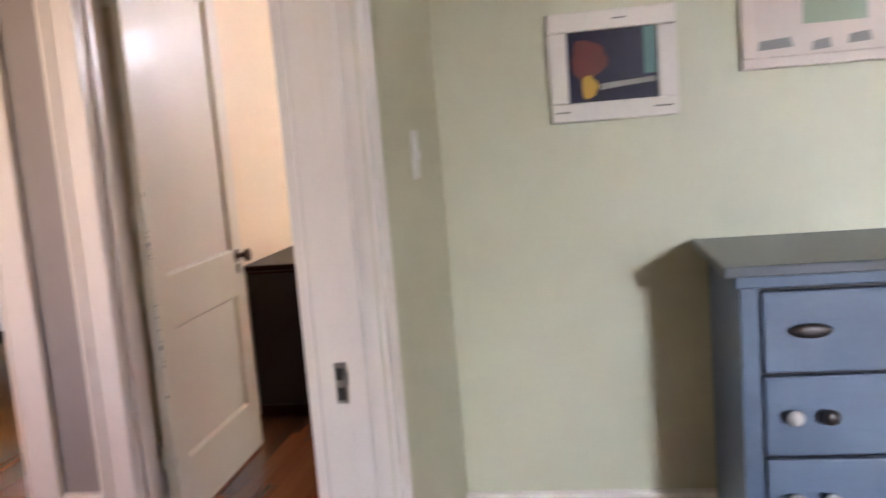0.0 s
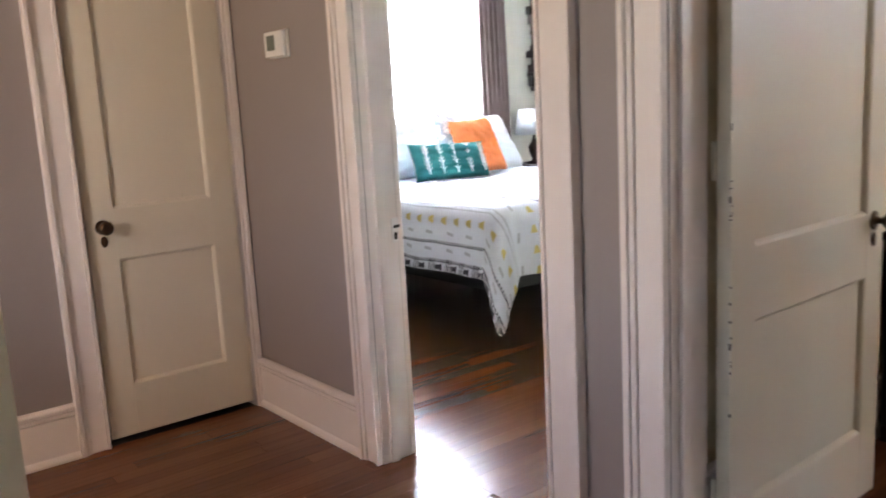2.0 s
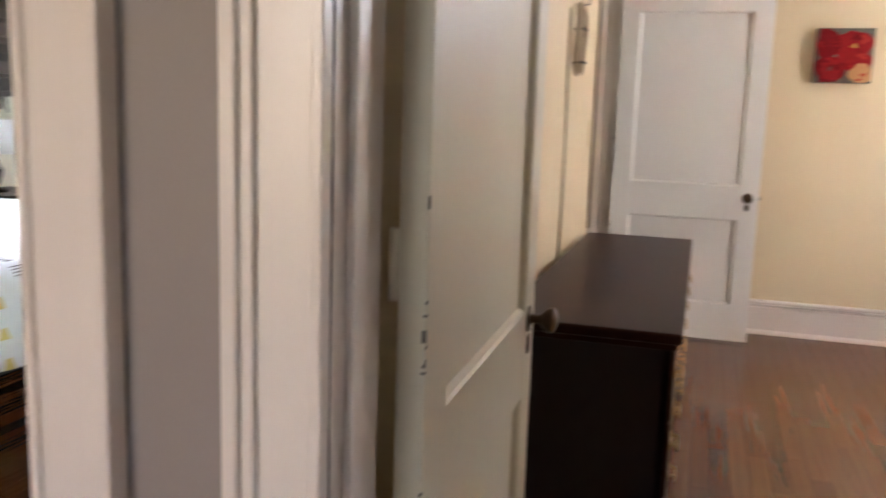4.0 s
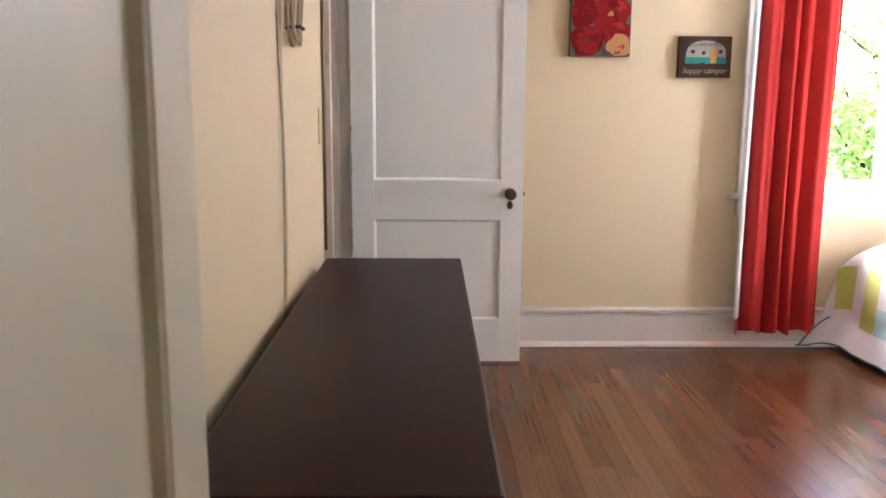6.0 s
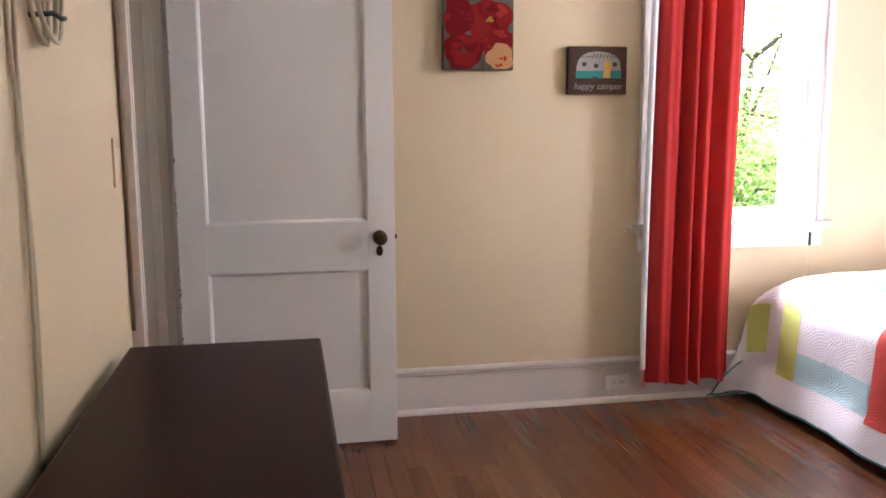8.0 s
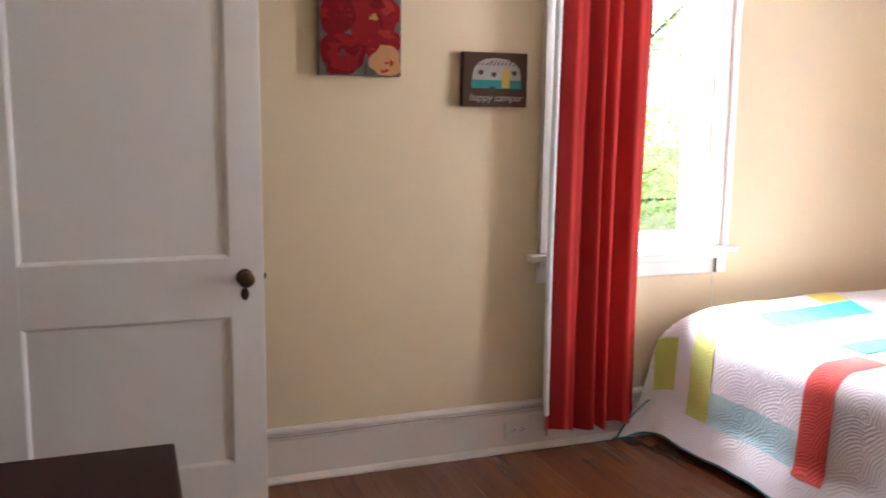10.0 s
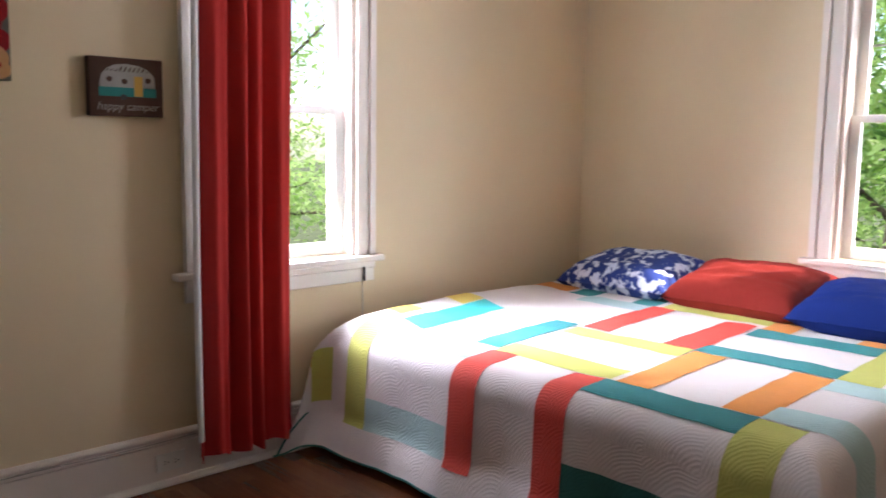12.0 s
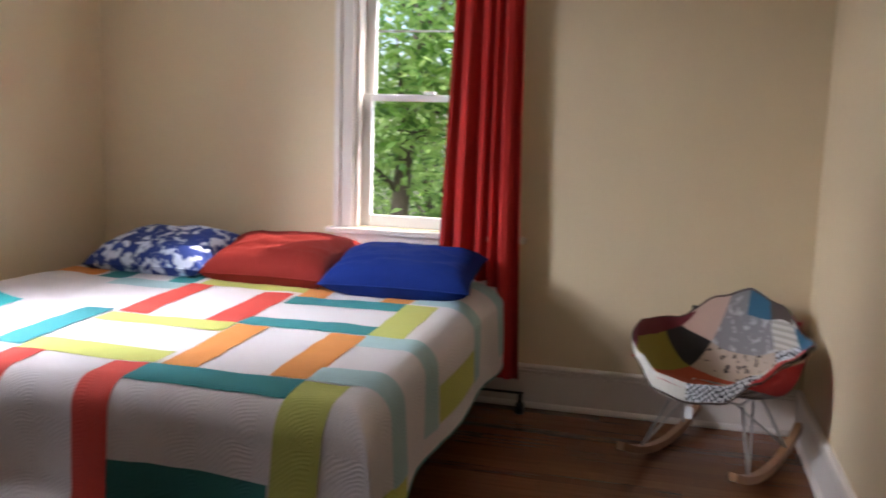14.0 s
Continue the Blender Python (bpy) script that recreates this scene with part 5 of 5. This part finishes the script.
AA = steps(2.60, 4.6, 100)
for b in (3.88, 3.785):
    band("dotted_line", INK, [(a, a + 0.010, b, b + 0.012, 0) for a in AA], "charcoal stitched line")
    band("thin_line", INK, [(a, a + 0.02, b - 0.004, b, 0) for a in AA], "charcoal line")
band("dotted_line", INK, [(a, a + 0.010, 4.52, 4.532, 0) for a in AA[:60]], "charcoal stitched line")
for b in (3.725, 4.36):
    band("arrow_band", INK, [(a, a + 0.045, b + 0.012, b + 0.03, 0.018) for a in AA[::6]] + [(a, a + 0.045, b + 0.05, b + 0.032, -0.018) for a in AA[::6]]
         + [(a + 0.05 + 0.012 * k, a + 0.055 + 0.012 * k, b, b + 0.075, 0.0) for a in AA[::6] for k in range(4)], "charcoal feather print")
for b in (3.975, 4.245):
    band("mustard_band", MUSTARD, [(a, a + 0.038, b, b + 0.022, 0.014) for a in AA[::5]] + [(a, a + 0.038, b + 0.045, b + 0.024, -0.012) for a in AA[::5]], "mustard leaf print")
for b in (4.06, 4.085, 4.62, 4.75):
    band("grey_line", SLATEP, [(a, a + 0.019, b, b + 0.006, 0) for a in AA], "pale grey printed line")
for b in (3.92, 3.835, 4.15, 4.68, 4.85):
    band("grey_leaf", SLATEP, [(a, a + 0.05, b, b + 0.016, 0.008) for a in AA[::8]], "pale grey leaf print")

cushion("pillow", 0.62, 0.48, 0.22, pose(-4.80, 4.80, 0.94, 0, 62, 0) @ pose(0, 0, 0, 0, 0, 90), COMF, "white printed sham leaning at the bed head", power=4, seed=11, group="pillows at the bed head")
cushion("pillow", 0.62, 0.48, 0.22, pose(-4.80, 5.62, 0.92, 0, 55, 0) @ pose(0, 0, 0, 0, 0, 90), COMF, "white printed sham leaning at the bed head", power=4, seed=12, group="pillows at the bed head")
cushion("pillow", 0.44, 0.44, 0.16, pose(-4.72, 5.33, 0.972, 0, 72, 4) @ pose(0, 0, 0, 0, 0, 90), STRIPE, "blue and white flecked cushion leaning at the bed head", power=4, seed=13, group="pillows at the bed head")
cushion("pillow", 0.40, 0.42, 0.15, pose(-4.53, 5.36, 0.93, 0, 64, 8) @ pose(0, 0, 0, 0, 0, 92), ORANGE, "bright orange square cushion", power=4, seed=14, group="pillows at the bed head")
TM = pose(-4.40, 4.99, 0.855, 0, 68, 0) @ pose(0, 0, 0, 0, 0, 88)
teal = cushion("pillow", 0.64, 0.26, 0.13, TM, TEALC, "teal oblong cushion with white arrow print", power=4, seed=15, group="pillows at the bed head")
for i in range(5):
    x = -0.24 + i * 0.12
    bm = boxes((x - 0.003, -0.10, 0.054, x + 0.003, 0.10, 0.068))
    for k in range(-3, 4):
        for s in (1, -1):
            y = 0.024 * k + (0.008 if k > 0 else -0.008)
            vs = [bm.verts.new(p) for p in ((x, y, 0.069), (x + s * 0.028, y + 0.022, 0.063), (x + s * 0.028, y + 0.029, 0.063), (x, y + 0.007, 0.069))]
            bm.faces.new(vs)
    part("arrow_print", bm, LINING, teal, "white arrow print")

ns = thing("nightstand", pose(-4.80, 6.28, 0), "small dark nightstand beside the bed", "nightstand")
part("top", boxes((-0.22, -0.24, 0.70, 0.24, 0.26, 0.725), r=0.005), EBONY, ns)
part("body", boxes((-0.20, -0.22, 0.14, 0.22, 0.24, 0.6995), r=0.004), EBONY, ns)
part("drawer", boxes((0.2205, -0.20, 0.46, 0.235, 0.22, 0.68), r=0.004), EBONY, ns)
for x in (-0.17, 0.19):
    for y in (-0.19, 0.21):
        part("leg", boxes((x - 0.02, y - 0.02, 0, x + 0.02, y + 0.02, 0.1395)), EBONY, ns)
lampt = thing("table_lamp", pose(-4.80, 6.20, 0.726), "table lamp with pale shade and dark turned base", "lamp")
part("base", lathe(bmesh.new(), [(0.065, 0), (0.065, 0.012), (0.03, 0.022), (0.018, 0.04), (0.03, 0.06), (0.045, 0.10), (0.05, 0.135), (0.03, 0.165), (0.016, 0.18), (0.024, 0.19), (0.012, 0.20), (0.010, 0.255)], 22), EBONY, lampt, "dark turned wooden base", True)
bm = bmesh.new()
rings = [[bm.verts.new((r * math.cos(a), r * math.sin(a), z)) for a in steps(0, 6.2832, 28)[:-1]] for r, z in ((0.152, 0.235), (0.118, 0.435), (0.116, 0.435), (0.150, 0.235))]
for a, b in zip(rings, rings[1:] + rings[:1]):
    for i in range(28):
        bm.faces.new((a[i], a[(i + 1) % 28], b[(i + 1) % 28], b[i]))
part("shade", bm, SHADE, lampt, "pale linen drum shade", True)
part("bulb", lathe(bmesh.new(), [(0.012, 0.25), (0.014, 0.28), (0.03, 0.32), (0.03, 0.345), (0.012, 0.37)], 14), PLASTIC, lampt, smooth=True)
phone = thing("cordless_phone", pose(-4.66, 6.30, 0.726, 0, 0, 20), "black cordless phone standing in its cradle", "phone")
part("cradle", boxes((-0.04, -0.04, 0, 0.04, 0.04, 0.03), r=0.006), BLACK, phone)
part("handset", boxes((-0.018, -0.024, 0.031, 0.010, 0.024, 0.19), r=0.006), BLACK, phone)
part("screen", boxes((0.0102, -0.016, 0.125, 0.0112, 0.016, 0.155)), LCD, phone)

art = thing("wood_wall_art", pose(XB, 6.43, 0), "wall hanging of reclaimed grey and brown boards", "wall art")
rnd = random.Random(21)
z = 1.30
while z < 2.18:
    h, y = rnd.uniform(0.028, 0.085), rnd.uniform(-0.05, 0.05)
    stop_at = rnd.uniform(0.56, 0.66)
    while y < stop_at - 0.05:
        w = rnd.uniform(0.10, 0.42)
        d = rnd.choice((0.015, 0.03, 0.045, 0.075)) * rnd.uniform(0.85, 1.15)
        part("board", boxes((0.012, y, z, 0.012 + d, min(y + w, stop_at), z + h - 0.0015), r=0.002), BARN, art)
        y += w + 0.0015
    z += h
for y in (0.08, 0.46):
    part("batten", boxes((0.001, y, 1.22, 0.0115, y + 0.05, 2.2)), BARN, art)
part("strap", tube(bmesh.new(), [(0.06, 0.085 + 0.035 * math.sin(f * 3.14), 1.36 - 0.16 * math.sin(f * 3.14)) for f in steps(0, 1, 10)], 0.008, 6), BLACK, art, "dark hanging strap", True)
part("teal_tag", boxes((0.064, 0.34, 1.50, 0.068, 0.46, 1.56)), TEALP, art, "teal painted tag")

curtain("curtain", "x", (5.80, 6.10), XB + 0.11, 0.06, 2.30, 4.2, "mauve brown satin drape beside the bright window", 0.026, 15, None, DRAPE)
curtain("curtain", "x", (4.05, 4.35), XB + 0.11, 0.06, 2.30, 4.2, "mauve brown satin drape beside the bright window", 0.026, 18, None, DRAPE)
sheer = thing("sheer_curtain", pose(0, 0, 0), "sheer white curtain over the bright window", "curtain")
part("cloth", sheet(lambda u, v: Vector((XB + 0.07 + 0.012 * math.sin(u * 70) + 0.006 * math.sin(u * 31), u, v)), steps(4.3, 5.84, 150), steps(0.08, 2.28, 12)), SHEER, sheer, smooth=True)
part("curtain_rod", tube(bmesh.new(), [(XB + 0.07, 4.2, 2.29), (XB + 0.07, 5.95, 2.29)], 0.008, 8), BRONZE, sheer)

# ---- outdoors ----
tagged(part("ground", boxes((-80, -80, -0.9, 80, 80, -0.6)), GRASS), "rough grassy ground round the house", "ground", kind="structure")


def tree(name, base, height, spread, leaves, seed, mats, label, low=0.1):
    rnd = random.Random(seed)
    t = thing(name, pose(*base), label, "tree", "trees outside")
    top = Vector((rnd.uniform(-0.3, 0.3), rnd.uniform(-0.3, 0.3), height * 0.8))
    trunk = [Vector((0.12 * math.sin(3 * f + seed), 0.12 * math.cos(2 * f + seed) - 0.12, 0)) + top * f for f in steps(0, 1, 8)]
    part("trunk", tube(bmesh.new(), trunk, [0.11 * (1 - 0.75 * f) for f in steps(0, 1, 8)], 9), BARK, t, smooth=True)
    tips = []
    for k in range(16):
        p = trunk[rnd.randrange(1, 9)]
        d = Vector((rnd.uniform(-1, 1), rnd.uniform(-1, 1), rnd.uniform(-0.1, 0.9))).normalized() * spread * rnd.uniform(0.6, 1.0)
        pts = [p + d * f + Vector((0, 0, 0.25 * f * f)) for f in steps(0, 1, 5)]
        part("limb", tube(bmesh.new(), pts, [0.035 * (1 - 0.8 * f) for f in steps(0, 1, 5)], 6), BARK, t, smooth=True)
        tips += pts[2:]
    verts, faces = [[], [], []], [[], [], []]
    for k in range(leaves):
        c = rnd.choice(tips) + Vector((rnd.gauss(0, 0.24), rnd.gauss(0, 0.24), rnd.gauss(0, 0.2)))
        if c.z < low:
            c.z = low + rnd.random() * 0.8
        s = rnd.uniform(0.032, 0.078)
        q = Euler((rnd.uniform(-0.9, 0.9), rnd.uniform(-0.9, 0.9), rnd.uniform(0, 6.28))).to_matrix()
        g = rnd.choice((0, 1, 1, 1, 2))
        n = len(verts[g])
        verts[g] += [c + q @ Vector(v) for v in ((-s, 0, 0), (-0.2 * s, 0.42 * s, 0.1 * s), (s, 0, -0.1 * s), (-0.2 * s, -0.42 * s, 0.1 * s))]
        faces[g] += [(n, n + 1, n + 2), (n, n + 2, n + 3)]
    for g in range(3):
        me = bpy.data.meshes.new("crown")
        me.from_pydata(verts[g], [], faces[g])
        me.materials.append(mats[g])
        ob = new("crown", me)
        ob.parent = t
        tagged(ob, ("mid green", "light green", "dark green")[g] + " leaves")
    return t


LM = (LEAF, LEAF2, LEAF3)
tree("tree", (6.3, 6.9, -0.6), 4.6, 1.7, 11000, 31, LM, "leafy tree close outside the bedroom window")
tree("tree", (6.6, 8.8, -0.6), 5.2, 1.8, 9500, 32, LM, "leafy tree close outside the bedroom window")
tree("tree", (7.6, 5.2, -0.6), 5.0, 1.9, 9500, 33, LM, "leafy tree close outside the bedroom window")
tree("tree", (8.6, 10.4, -0.6), 6.0, 2.2, 9000, 34, LM, "leafy tree behind the near trees")
tree("tree", (9.6, 7.6, -0.6), 6.4, 2.4, 10000, 35, LM, "leafy tree behind the near trees")
# paler leaves for the north trees: outdoor glare put into the colour
LP = (thin("leaf_green_glare", (0.26, 0.44, 0.12), 0.6), thin("leaf_pale_glare", (0.42, 0.58, 0.24), 0.6), LEAF2)
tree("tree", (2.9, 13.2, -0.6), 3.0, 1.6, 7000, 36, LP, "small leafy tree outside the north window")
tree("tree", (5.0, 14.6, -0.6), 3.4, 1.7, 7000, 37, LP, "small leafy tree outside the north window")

# ---- floor boards ----
rnd = random.Random(77)
BW = 0.0715
unit = bpy.data.meshes.new("plank")
bm = boxes((0, 0, -0.018, BW - 0.0013, 1, 0.0))
bm.to_mesh(unit)
bm.free()
unit.materials.append(PLANK)
floor_ob = bpy.data.objects["floor"]
ROOMS = ((XL, XR, YC, YN), (XW, XHE, 0.46, YC), (XB, XL - 0.12, YC, YB), (XHE, 3.5, -2.6, YA))
verts, faces, count = [], [], 0
for k, (x0, x1, y0, y1) in enumerate(ROOMS):
    x = x0
    while x < x1:
        y = y0 - rnd.uniform(0, 1.0)
        while y < y1:
            ln = rnd.uniform(0.55, 1.7)
            a, b = max(y, y0), min(y + ln, y1) - 0.0012
            if b - a > 0.02:
                if k == 0 and -0.8 < x < 2.6 and count < 298:
                    ob = new("plank", unit)
                    ob.parent = floor_ob
                    ob.location, ob.scale = (x, a, 0), (1, b - a, 1)
                    count += 1
                else:
                    n = len(verts)
                    xe = min(x + BW - 0.0013, x1)
                    verts += [(x, a, -0.018), (xe, a, -0.018), (xe, b, -0.018), (x, b, -0.018), (x, a, 0), (xe, a, 0), (xe, b, 0), (x, b, 0)]
                    faces += [(n + 4, n + 5, n + 6, n + 7), (n, n + 1, n + 5, n + 4), (n + 1, n + 2, n + 6, n + 5), (n + 2, n + 3, n + 7, n + 6), (n + 3, n, n + 4, n + 7)]
            y += ln
        x += BW
me = bpy.data.meshes.new("floor_boards")
me.from_pydata(verts, [], faces)
me.materials.append(PLANKS)
boards = new("floor_boards", me)
boards.parent = floor_ob
tagged(boards, "stained oak strip floor boards", kind="stuff")
